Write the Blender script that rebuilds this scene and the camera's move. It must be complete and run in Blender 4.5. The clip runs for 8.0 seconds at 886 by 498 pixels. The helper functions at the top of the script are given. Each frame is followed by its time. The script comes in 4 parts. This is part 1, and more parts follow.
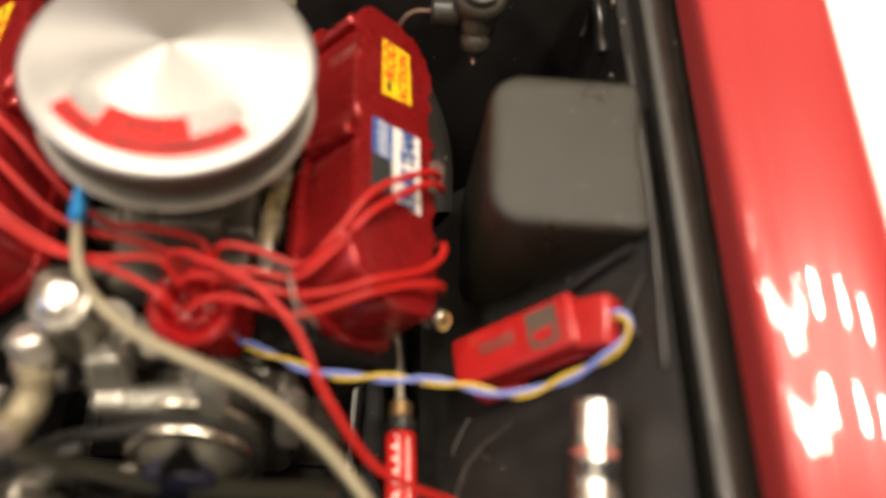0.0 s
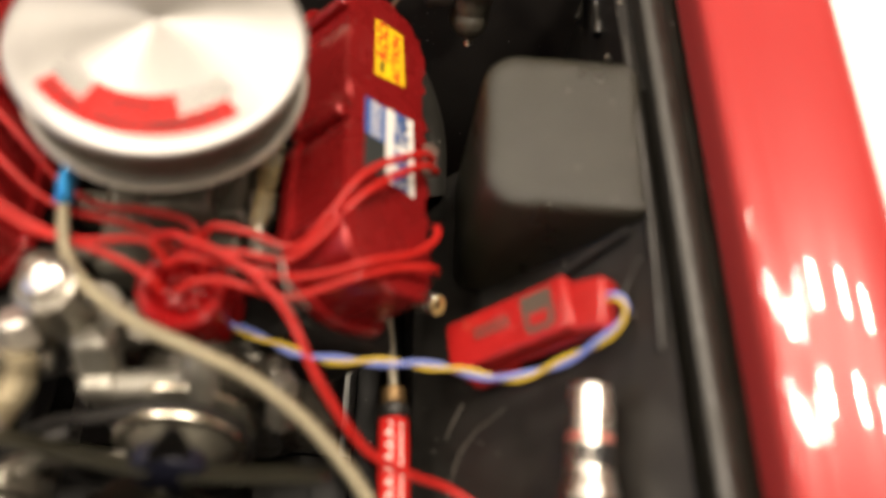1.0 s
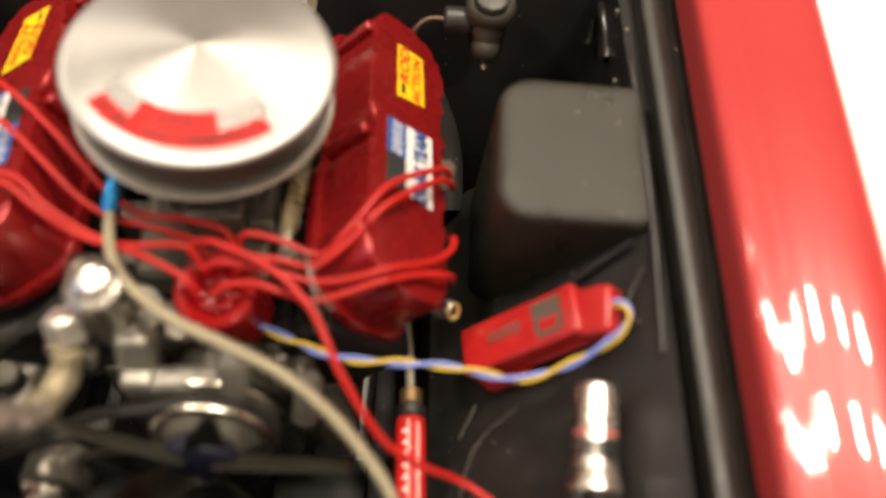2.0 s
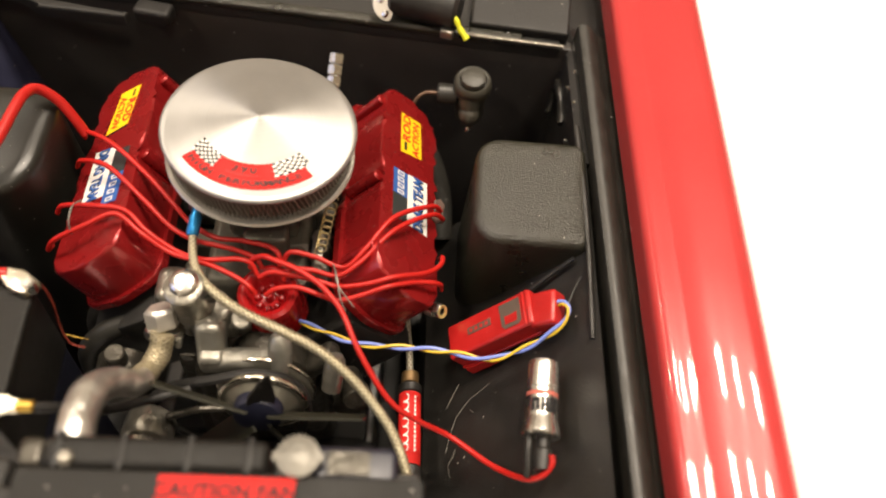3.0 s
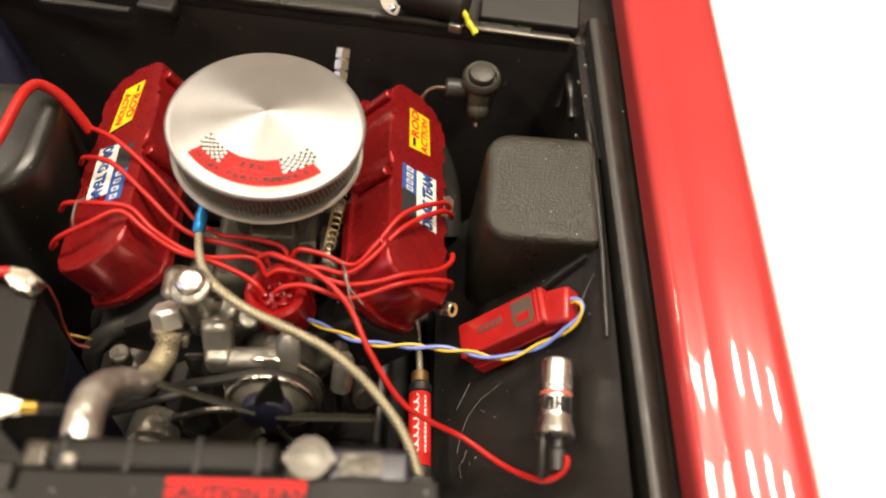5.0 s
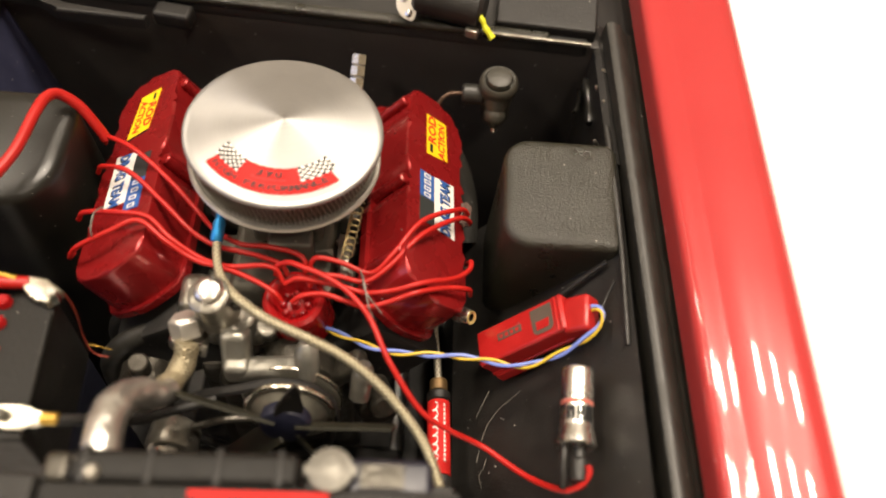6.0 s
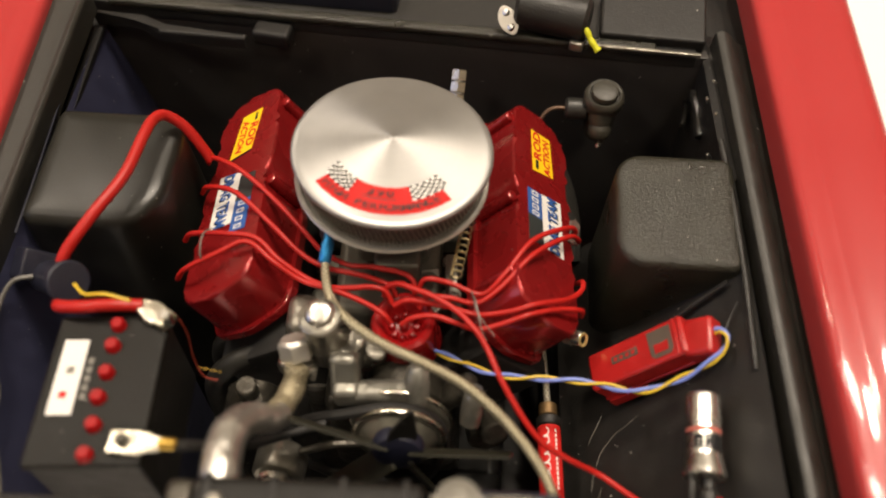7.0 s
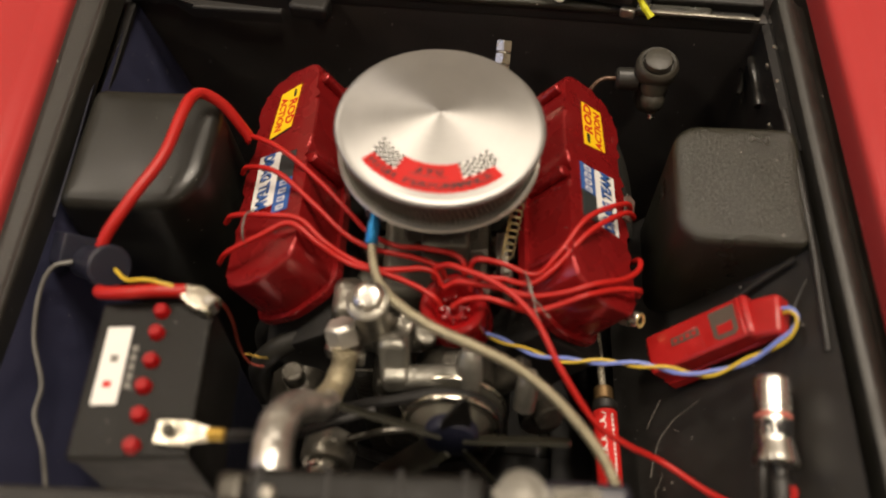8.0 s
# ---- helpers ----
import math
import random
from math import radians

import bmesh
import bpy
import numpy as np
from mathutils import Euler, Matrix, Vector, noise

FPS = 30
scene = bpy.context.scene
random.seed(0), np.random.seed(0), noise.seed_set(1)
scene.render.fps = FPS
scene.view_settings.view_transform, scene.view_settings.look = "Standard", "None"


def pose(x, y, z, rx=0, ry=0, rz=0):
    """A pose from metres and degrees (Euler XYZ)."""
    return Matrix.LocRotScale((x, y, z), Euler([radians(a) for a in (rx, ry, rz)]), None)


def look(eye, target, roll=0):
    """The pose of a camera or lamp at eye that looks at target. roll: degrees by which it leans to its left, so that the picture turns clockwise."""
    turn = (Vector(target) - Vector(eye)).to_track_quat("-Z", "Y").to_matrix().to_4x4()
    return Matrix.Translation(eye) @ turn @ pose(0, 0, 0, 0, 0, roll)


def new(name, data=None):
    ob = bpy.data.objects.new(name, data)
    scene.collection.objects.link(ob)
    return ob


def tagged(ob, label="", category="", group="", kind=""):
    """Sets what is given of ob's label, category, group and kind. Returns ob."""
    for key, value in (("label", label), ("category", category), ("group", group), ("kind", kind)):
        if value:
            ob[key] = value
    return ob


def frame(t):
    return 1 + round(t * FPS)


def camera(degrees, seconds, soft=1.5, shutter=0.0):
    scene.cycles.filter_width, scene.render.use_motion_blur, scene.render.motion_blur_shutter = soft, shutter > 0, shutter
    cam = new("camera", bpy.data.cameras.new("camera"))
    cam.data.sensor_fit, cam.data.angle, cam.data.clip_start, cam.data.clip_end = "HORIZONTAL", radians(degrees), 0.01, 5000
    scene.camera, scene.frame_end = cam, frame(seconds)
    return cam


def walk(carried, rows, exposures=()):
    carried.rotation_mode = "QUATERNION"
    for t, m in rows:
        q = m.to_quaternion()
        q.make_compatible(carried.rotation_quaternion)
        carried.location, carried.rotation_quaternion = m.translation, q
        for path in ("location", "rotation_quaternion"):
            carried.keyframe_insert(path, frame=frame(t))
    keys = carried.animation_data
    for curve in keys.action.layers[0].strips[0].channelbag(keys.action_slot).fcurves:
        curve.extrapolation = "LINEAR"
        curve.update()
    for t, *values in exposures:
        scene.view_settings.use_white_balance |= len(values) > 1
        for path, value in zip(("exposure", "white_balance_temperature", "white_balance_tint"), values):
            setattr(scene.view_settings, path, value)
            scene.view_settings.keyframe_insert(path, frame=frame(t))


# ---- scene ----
MM = 0.001  # the model car is built in millimetres

# camera: a hand-held phone close over a 1:24 model car
cam = camera(55.0, 8.0, 2.0)
cam.data.dof.use_dof = True
cam.data.dof.focus_distance = 0.0705
cam.data.dof.aperture_fstop = 22.0
ROWS = [
    (0.0, 12.28, -30.03, 72.77, 30.92, -4.26, 1.49),
    (0.5, 12.46, -29.78, 72.05, 30.86, -4.79, 1.30),
    (1.0, 12.31, -30.13, 71.88, 30.42, -4.69, 1.30),
    (1.5, 12.07, -30.30, 71.74, 30.75, -4.09, 1.68),
    (1.7, 12.00, -30.24, 71.78, 30.91, -4.15, 1.99),
    (2.8, 12.52, -43.84, 87.46, 34.96, -3.94, 2.47),
    (3.0, 12.61, -44.06, 88.21, 34.97, -3.96, 2.55),
    (3.5, 12.35, -43.90, 88.24, 35.22, -4.06, 2.43),
    (4.0, 12.40, -43.61, 87.75, 35.12, -4.02, 2.45),
    (4.5, 12.15, -43.66, 87.15, 34.97, -3.92, 2.43),
    (6.0, 11.28, -42.94, 86.93, 35.03, -3.05, 2.60),
    (6.5, 10.09, -42.28, 86.06, 35.10, -1.92, 3.23),
    (7.0, 7.10, -41.70, 85.49, 35.93, 0.19, 4.54),
    (7.5, 5.60, -42.90, 85.89, 35.65, 1.35, 5.19),
    (8.0, 5.21, -40.20, 83.57, 34.37, 2.08, 4.93),
]
walk(cam, [(t, pose(x * MM, y * MM, z * MM, a, b, c)) for t, x, y, z, a, b, c in ROWS], [(0.0, 0.13), (1.7, 0.13), (3.0, 0.21), (6.0, 0.18), (6.5, -0.06), (7.0, -0.28), (7.5, -0.45), (8.0, -0.49)])

# ---- light ----
world = bpy.data.worlds.new("room_air")
scene.world = world
world.use_nodes = True
world.node_tree.nodes["Background"].inputs[0].default_value = (1.0, 0.85, 0.68, 1)
world.node_tree.nodes["Background"].inputs[1].default_value = 0.02


def lamp(name, loc, sx, sy, watts, color, target):
    data = bpy.data.lights.new(name, "AREA")
    data.shape, data.size, data.size_y, data.energy, data.color = "RECTANGLE", sx, sy, watts, color
    ob = new(name, data)
    ob.matrix_world = look(loc, target)
    return ob


CEIL = 1.62
WARM = (1.0, 0.86, 0.70)
for row, y in ((0, 0.18), (1, 0.37)):
    for k in range(3):
        x = -0.02 + 0.26 * k + 0.05 * row
        lamp("overhead_light", (x, y, CEIL - 0.06), 0.06, 0.075, 6.0, WARM, (x, y, 0))
# three broad fill lamps added overhead, at assumed places, to brighten the bay
for x, y, watts in ((-1.0, 0.15, 5.2), (-0.85, -0.55, 7.0), (0.45, -0.85, 7.0)):
    lamp("overhead_light", (x, y, CEIL - 0.06), 0.22, 0.22, watts, WARM, (x, y, 0))
for x, y in ((-0.98, 0.43), (-0.84, 0.55)):
    lamp("overhead_light", (x, y, CEIL - 0.06), 0.06, 0.065, 5.0, WARM, (x, y, 0))
# cool side light added at left for the blue reflections; no window is built
lamp("cool_side_light", (-1.75, -0.5, 0.75), 0.8, 0.9, 4.0, (0.35, 0.5, 1.0), (0, 0, 0.1))

# ---- materials ----


def mat(name, color, rough=0.5, metal=0.0, coat=0.0, grain=0.0, grain_scale=4.0, mottle=0.12, mottle_scale=0.35, spec=0.5, dust_glints=0.0):
    """A surface with colour mottling and fine relief; scales are in cycles per millimetre."""
    m = bpy.data.materials.new(name)
    m.use_nodes = True
    nt = m.node_tree
    n, l = nt.nodes, nt.links
    b = n["Principled BSDF"]
    b.inputs["Metallic"].default_value = metal
    b.inputs["Specular IOR Level"].default_value = spec
    b.inputs["Coat Weight"].default_value = coat
    b.inputs["Coat Roughness"].default_value = 0.03
    tc = n.new("ShaderNodeTexCoord")
    big = n.new("ShaderNodeTexNoise")
    big.inputs["Scale"].default_value = mottle_scale * 1000
    big.inputs["Detail"].default_value = 5
    l.new(tc.outputs["Object"], big.inputs["Vector"])
    mix = n.new("ShaderNodeMix")
    mix.data_type = "RGBA"
    lo = [max(0.0, c * (1 - mottle)) for c in color]
    hi = [min(1.0, c * (1 + mottle)) for c in color]
    mix.inputs[6].default_value = (*lo, 1)
    mix.inputs[7].default_value = (*hi, 1)
    l.new(big.outputs["Fac"], mix.inputs[0])
    out = mix.outputs[2]
    if dust_glints:
        speck = n.new("ShaderNodeTexNoise")
        speck.inputs["Scale"].default_value = 2400
        speck.inputs["Detail"].default_value = 1
        l.new(tc.outputs["Object"], speck.inputs["Vector"])
        cutoff = n.new("ShaderNodeMapRange")
        cutoff.inputs["From Min"].default_value, cutoff.inputs["From Max"].default_value = 0.77, 0.80
        cutoff.inputs["To Max"].default_value = dust_glints
        l.new(speck.outputs["Fac"], cutoff.inputs["Value"])
        speckled = n.new("ShaderNodeMix")
        speckled.data_type = "RGBA"
        speckled.inputs[7].default_value = (0.5, 0.47, 0.42, 1)
        l.new(cutoff.outputs["Result"], speckled.inputs[0])
        l.new(out, speckled.inputs[6])
        out = speckled.outputs[2]
    l.new(out, b.inputs["Base Color"])
    fine = n.new("ShaderNodeTexNoise")
    fine.inputs["Scale"].default_value = grain_scale * 1000
    fine.inputs["Detail"].default_value = 3
    l.new(tc.outputs["Object"], fine.inputs["Vector"])
    rr = n.new("ShaderNodeMapRange")
    rr.inputs["From Min"].default_value, rr.inputs["From Max"].default_value = 0.3, 0.7
    rr.inputs["To Min"].default_value, rr.inputs["To Max"].default_value = max(0.02, rough * 0.85), min(1, rough * 1.15)
    l.new(big.outputs["Fac"], rr.inputs["Value"])
    l.new(rr.outputs["Result"], b.inputs["Roughness"])
    if grain:
        bump = n.new("ShaderNodeBump")
        bump.inputs["Strength"].default_value = 0.6
        bump.inputs["Distance"].default_value = grain * MM
        l.new(fine.outputs["Fac"], bump.inputs["Height"])
        l.new(bump.outputs["Normal"], b.inputs["Normal"])
    return m


def braid(name, light, dark, k, turns, metal=0.6, rough=0.4):
    """Woven sleeve: two families of threads wound round the tube's own length and girth."""
    m = mat(name, light, rough, metal)
    nt = m.node_tree
    n, l = nt.nodes, nt.links
    b = n["Principled BSDF"]
    uv = n.new("ShaderNodeUVMap")
    sep = n.new("ShaderNodeSeparateXYZ")
    l.new(uv.outputs["UV"], sep.inputs["Vector"])

    def calc(op, a, c):
        q = n.new("ShaderNodeMath")
        q.operation = op
        for slot, v in ((0, a), (1, c)):
            if isinstance(v, (int, float)):
                q.inputs[slot].default_value = v
            else:
                l.new(v, q.inputs[slot])
        return q.outputs[0]

    u = calc("MULTIPLY", sep.outputs["X"], k)
    v = calc("MULTIPLY", sep.outputs["Y"], 2 * math.pi * turns)
    s1 = calc("SINE", calc("ADD", u, v), 0)
    s2 = calc("SINE", calc("SUBTRACT", u, v), 0)
    h = calc("MULTIPLY", calc("ADD", calc("MAXIMUM", calc("MULTIPLY", s1, 0.9), s2), 1.0), 0.5)
    mix = n.new("ShaderNodeMix")
    mix.data_type = "RGBA"
    mix.inputs[6].default_value, mix.inputs[7].default_value = (*dark, 1), (*light, 1)
    l.new(h, mix.inputs[0])
    l.new(mix.outputs[2], b.inputs["Base Color"])
    bump = n.new("ShaderNodeBump")
    bump.inputs["Strength"].default_value = 0.8
    bump.inputs["Distance"].default_value = 0.08 * MM
    l.new(h, bump.inputs["Height"])
    l.new(bump.outputs["Normal"], b.inputs["Normal"])
    return m


RED_PAINT = mat("red_gloss_paint", (0.385, 0.037, 0.037), 0.24, 0.0, 0.52, 0.0006, 0.25, 0.06, 0.08, 0.15)
CANDY = mat("candy_red_paint", (0.262, 0.010, 0.011), 0.28, 0.4, 0.42, 0.02, 5.0, 0.2, 0.4, dust_glints=0.7)
WIRE_RED = mat("red_wire_rubber", (0.41, 0.012, 0.009), 0.4, 0, 0, 0.01, 3, 0.12, 0.6, 0.36)
CAP_RED = mat("red_gloss_plastic", (0.30, 0.005, 0.006), 0.4, 0, 0.0, 0.05, 1.2, 0.25, 0.7, 0.25)
BOX_RED = mat("red_box_plastic", (0.36, 0.011, 0.010), 0.34, 0, 0.15, 0.05, 1.8, 0.28, 0.7, dust_glints=0.4)
BLACK = mat("satin_black_paint", (0.0135, 0.0125, 0.011), 0.42, 0, 0, 0.06, 6.0, 0.3, 0.5, 0.5, dust_glints=0.7)
# specks here are dust plus sparkle of the grain painted into the colour
BLACK_GRAIN = mat("grained_black_paint", (0.017, 0.0165, 0.0105), 0.31, 0, 0, 0.2, 7.0, 0.5, 0.3, 0.6, dust_glints=0.9)
BLACK_SMOOTH = mat("smooth_black_paint", (0.012, 0.0115, 0.009), 0.36, 0, 0, 0.02, 6.0, 0.4, 0.35, 0.42, dust_glints=0.3)
# rail black is raised to carry the lamp sheen along the crest
RAIL_BLACK = mat("lifted_rail_black", (0.018, 0.0168, 0.0135), 0.46, 0, 0, 0.05, 6.5, 0.4, 0.5, 0.55, dust_glints=0.6)
# firewall black lifted above the bay's, with lens veil put into its colour
FIREWALL_BLACK = mat("matt_veiled_firewall_black", (0.036, 0.032, 0.029), 0.6, 0, 0, 0.05, 5.0, 0.35, 0.35, 0.4, dust_glints=0.6)
BLACK_DULL = mat("dull_black_paint", (0.017, 0.016, 0.0145), 0.6, 0, 0, 0.05, 6.0, 0.35, 0.5, 0.4, dust_glints=0.7)
GREY_DARK = mat("dark_grey_plastic", (0.020, 0.019, 0.016), 0.45, 0, 0, 0.04, 4.0, 0.3, 0.5, dust_glints=0.7)
NAVY = mat("navy_paint", (0.014, 0.015, 0.026), 0.35, 0, 0, 0.02, 3.0, 0.2, 0.5)
CAST = mat("cast_aluminium_paint", (0.25, 0.235, 0.20), 0.32, 0.75, 0, 0.22, 1.4, 0.4, 0.8)
CAST_DARK = mat("oily_cast_metal", (0.055, 0.05, 0.04), 0.34, 0.6, 0, 0.22, 1.5, 0.45, 0.8)
CHROME = mat("chrome_paint", (0.70, 0.68, 0.63), 0.27, 1.0, 0, 0.05, 1.6, 0.08, 0.5)
SILVER = mat("silver_leaf", (0.62, 0.58, 0.48), 0.26, 1.0, 0, 0.1, 1.6, 0.15, 0.7)
BRASS = mat("brass", (0.55, 0.36, 0.08), 0.3, 1.0, 0, 0.03, 2.0, 0.2, 0.7)
BROWN_BRASS = mat("dull_brown_brass", (0.17, 0.105, 0.045), 0.45, 0.7, 0, 0.05, 2.0, 0.25, 0.7)
PEWTER = mat("matt_silver_paint", (0.33, 0.315, 0.28), 0.42, 0.9, 0, 0.12, 1.5, 0.25, 0.8)
FOIL = mat("rubbed_steel_pipe", (0.55, 0.53, 0.49), 0.36, 0.92, 0, 0.35, 0.9, 0.3, 0.45)
SILVER_PAINT = mat("silver_paint", (0.66, 0.63, 0.57), 0.42, 0.8, 0, 0.06, 1.8, 0.15, 0.7)
PALE_BRASS = mat("pale_brass", (0.70, 0.55, 0.22), 0.35, 0.6, 0, 0.03, 2.0, 0.15, 0.7)
BELT = mat("black_rubber", (0.016, 0.015, 0.014), 0.6, 0, 0, 0.03, 4.0, 0.2, 0.5)
OLIVE = mat("olive_fan_paint", (0.020, 0.019, 0.012), 0.42, 0.1, 0, 0.03, 4.0, 0.2, 0.5)
WHITE = mat("white_decal", (0.74, 0.72, 0.68), 0.4, 0, 0, 0, 3.0, 0.04, 0.4)
INK = mat("black_ink", (0.012, 0.012, 0.013), 0.6, spec=0.25)
YELLOW = mat("yellow_decal", (0.85, 0.55, 0.01), 0.35, 0, 0, 0, 3, 0.05, 0.4)
YELLOW_WIRE = mat("yellow_wire", (0.62, 0.43, 0.03), 0.45, 0, 0, 0.01, 3, 0.1, 0.5)
LIME = mat("lime_yellow_paint", (0.62, 0.62, 0.02), 0.4, 0, 0, 0.03, 3, 0.12, 0.7)
DECAL_RED = mat("red_decal", (0.52, 0.016, 0.013), 0.6, 0, 0, 0, 3, 0.05, 0.4, 0.2)
DECAL_BLUE = mat("blue_decal", (0.03, 0.10, 0.33), 0.35, 0, 0, 0, 3, 0.08, 0.4)
DECAL_DARK = mat("dark_grey_decal", (0.03, 0.035, 0.035), 0.35, 0, 0, 0, 3, 0.1, 0.4)
GLOSS_BLACK = mat("glossy_black_paint", (0.016, 0.015, 0.013), 0.2, 0, 0.3, 0.05, 2.0, 0.3, 0.5)
WIRE_GREY = mat("worn_grey_wire", (0.11, 0.105, 0.095), 0.4, 0.1, 0, 0.03, 3.0, 0.7, 0.4)
BLUE_HUB = mat("dark_blue_paint", (0.008, 0.009, 0.022), 0.5, 0, 0, 0.03, 3.0, 0.2, 0.5)
CAST_GREEN = mat("grey_green_engine_paint", (0.12, 0.115, 0.092), 0.42, 0.35, 0, 0.15, 1.6, 0.45, 0.6, dust_glints=0.4)
CAP_METAL = mat("weathered_cap_metal", (0.20, 0.19, 0.165), 0.5, 0.6, 0, 0.15, 1.4, 0.4, 0.7)
BADGE_INK = mat("dark_red_brown_ink", (0.05, 0.014, 0.012), 0.5)
CLIP_BROWN = mat("brown_grey_plastic", (0.13, 0.085, 0.07), 0.45, 0, 0, 0.03, 3.0, 0.2, 0.7)
GREY_INK = mat("grey_ink", (0.16, 0.15, 0.13), 0.4, 0.2)
PANEL_INK = mat("dark_panel_ink", (0.10, 0.08, 0.062), 0.4, 0.2)
BLUE_WIRE = mat("blue_wire", (0.16, 0.22, 0.60), 0.42, 0, 0, 0.01, 3, 0.1, 0.5)
BLUE_ANOD = mat("blue_anodised_metal", (0.03, 0.27, 0.62), 0.3, 0.7, 0, 0.02, 3, 0.1, 0.5)
COPPER = mat("copper_wire", (0.20, 0.03, 0.018), 0.4, 0.5, 0, 0.01, 3, 0.1, 0.5)
PLEAT = mat("filter_mesh", (0.12, 0.11, 0.09), 0.5, 0.3, 0, 0.02, 5, 0.2, 0.8)
TABLE_WHITE = mat("white_table_top", (0.78, 0.78, 0.77), 0.5, 0, 0, 0.05, 0.4, 0.02, 0.01)
WALL = mat("painted_wall", (0.66, 0.62, 0.55), 0.8, 0, 0, 0, 0.1, 0.05, 0.003)
CEILING = mat("ceiling_paint", (0.74, 0.72, 0.67), 0.85, 0, 0, 0, 0.1, 0.04, 0.003)
PALE_FLOOR = mat("pale_bounce_floor", (0.36, 0.29, 0.21), 0.6, 0, 0, 0, 0.1, 0.2, 0.02)
HOSE = braid("braided_steel_hose", (0.45, 0.40, 0.27), (0.12, 0.105, 0.07), 15.0, 5)
HOSE_FINE = braid("fine_braided_line", (0.45, 0.41, 0.32), (0.09, 0.08, 0.06), 13.0, 5)
HOSE_BIG = braid("woven_radiator_hose", (0.46, 0.40, 0.27), (0.22, 0.19, 0.12), 15.0, 9)
DARK = mat("flat_dark_paint", (0.013, 0.012, 0.011), 0.5, 0, 0, 0.05, 5.0, 0.35, 0.4, 0.35, dust_glints=0.6)
BATTERY_BLACK = mat("battery_black_plastic", (0.009, 0.0083, 0.007), 0.5, 0, 0, 0.08, 4.0, 0.4, 0.5, 0.25, dust_glints=0.6)
OLIVE_GREY = mat("olive_grey_plastic", (0.034, 0.031, 0.023), 0.45, 0, 0, 0.05, 3.0, 0.35, 0.6, dust_glints=0.5)
# black apron paint with its blue reflection mixed into the base colour
BLACK_BLUE_SHEEN = mat("black_paint_blue_sheen", (0.034, 0.036, 0.072), 0.5, 0, 0, 0.03, 3.0, 0.3, 0.4, 0.4, dust_glints=0.5)
CAST_LIGHT = mat("pale_cast_paint", (0.27, 0.26, 0.225), 0.36, 0.65, 0, 0.14, 1.8, 0.4, 0.6, dust_glints=0.3)
# cap red is lowered overall to carry the shade inside its recess
DIST_RED = mat("shaded_red_cap_plastic", (0.24, 0.005, 0.006), 0.27, 0, 0.08, 0.1, 1.3, 0.3, 0.7, 0.35)
PALE_RED = mat("faded_red_print", (0.46, 0.13, 0.10), 0.45, 0, 0, 0, 3, 0.15, 0.9, 0.3)
THREAD = mat("pale_thread", (0.22, 0.205, 0.175), 0.6, 0, 0, 0.02, 6, 0.6, 2.0)
BRASS_DARK = mat("tarnished_spring_wire", (0.34, 0.28, 0.15), 0.3, 0.9, 0, 0.02, 2.0, 0.3, 0.7)
STEEL_DULL = mat("dull_steel", (0.19, 0.18, 0.145), 0.4, 0.6, 0, 0.04, 2.0, 0.3, 0.7)
BROWN_PIPE = mat("dull_brown_pipe", (0.10, 0.06, 0.04), 0.35, 0.6, 0, 0.02, 2.0, 0.25, 0.7)

ALU = bpy.data.materials.new("turned_aluminium")
ALU.use_nodes = True
_n, _l = ALU.node_tree.nodes, ALU.node_tree.links
_b = _n["Principled BSDF"]
_b.inputs["Base Color"].default_value = (0.60, 0.575, 0.53, 1)
_b.inputs["Metallic"].default_value = 0.8
_b.inputs["Roughness"].default_value = 0.36
_b.inputs["Anisotropic"].default_value = 0.84
_tan = _n.new("ShaderNodeTangent")
_tan.direction_type, _tan.axis = "RADIAL", "Z"
_l.new(_tan.outputs[0], _b.inputs["Tangent"])
_tc = _n.new("ShaderNodeTexCoord")
_wav = _n.new("ShaderNodeTexWave")
_wav.wave_type, _wav.rings_direction = "RINGS", "Z"
_wav.inputs["Scale"].default_value = 2200
_wav.inputs["Distortion"].default_value = 0.6
_wav.inputs["Detail"].default_value = 2
_l.new(_tc.outputs["Object"], _wav.inputs["Vector"])
_bmp = _n.new("ShaderNodeBump")
_bmp.inputs["Strength"].default_value, _bmp.inputs["Distance"].default_value = 0.25, 0.004 * MM
_l.new(_wav.outputs["Fac"], _bmp.inputs["Height"])
_l.new(_bmp.outputs["Normal"], _b.inputs["Normal"])
# uneven turning marks: roughness wanders from ring to ring and in patches
_rad = _n.new("ShaderNodeVectorMath")
_rad.operation = "LENGTH"
_l.new(_tc.outputs["Object"], _rad.inputs[0])
_ring = _n.new("ShaderNodeTexNoise")
_ring.noise_dimensions = "1D"
_ring.inputs["Scale"].default_value = 14000
_ring.inputs["Detail"].default_value = 4
_l.new(_rad.outputs["Value"], _ring.inputs["W"])
_blot = _n.new("ShaderNodeTexNoise")
_blot.inputs["Scale"].default_value = 420
_blot.inputs["Detail"].default_value = 6
_l.new(_tc.outputs["Object"], _blot.inputs["Vector"])
_sum = _n.new("ShaderNodeMath")
_sum.operation = "ADD"
_l.new(_ring.outputs["Fac"], _sum.inputs[0])
_l.new(_blot.outputs["Fac"], _sum.inputs[1])
_rng = _n.new("ShaderNodeMapRange")
_rng.inputs["From Min"].default_value, _rng.inputs["From Max"].default_value = 0.6, 1.4
_rng.inputs["To Min"].default_value, _rng.inputs["To Max"].default_value = 0.43, 0.54
_l.new(_sum.outputs["Value"], _rng.inputs["Value"])
_l.new(_rng.outputs["Result"], _b.inputs["Roughness"])
_tone = _n.new("ShaderNodeMix")
_tone.data_type = "RGBA"
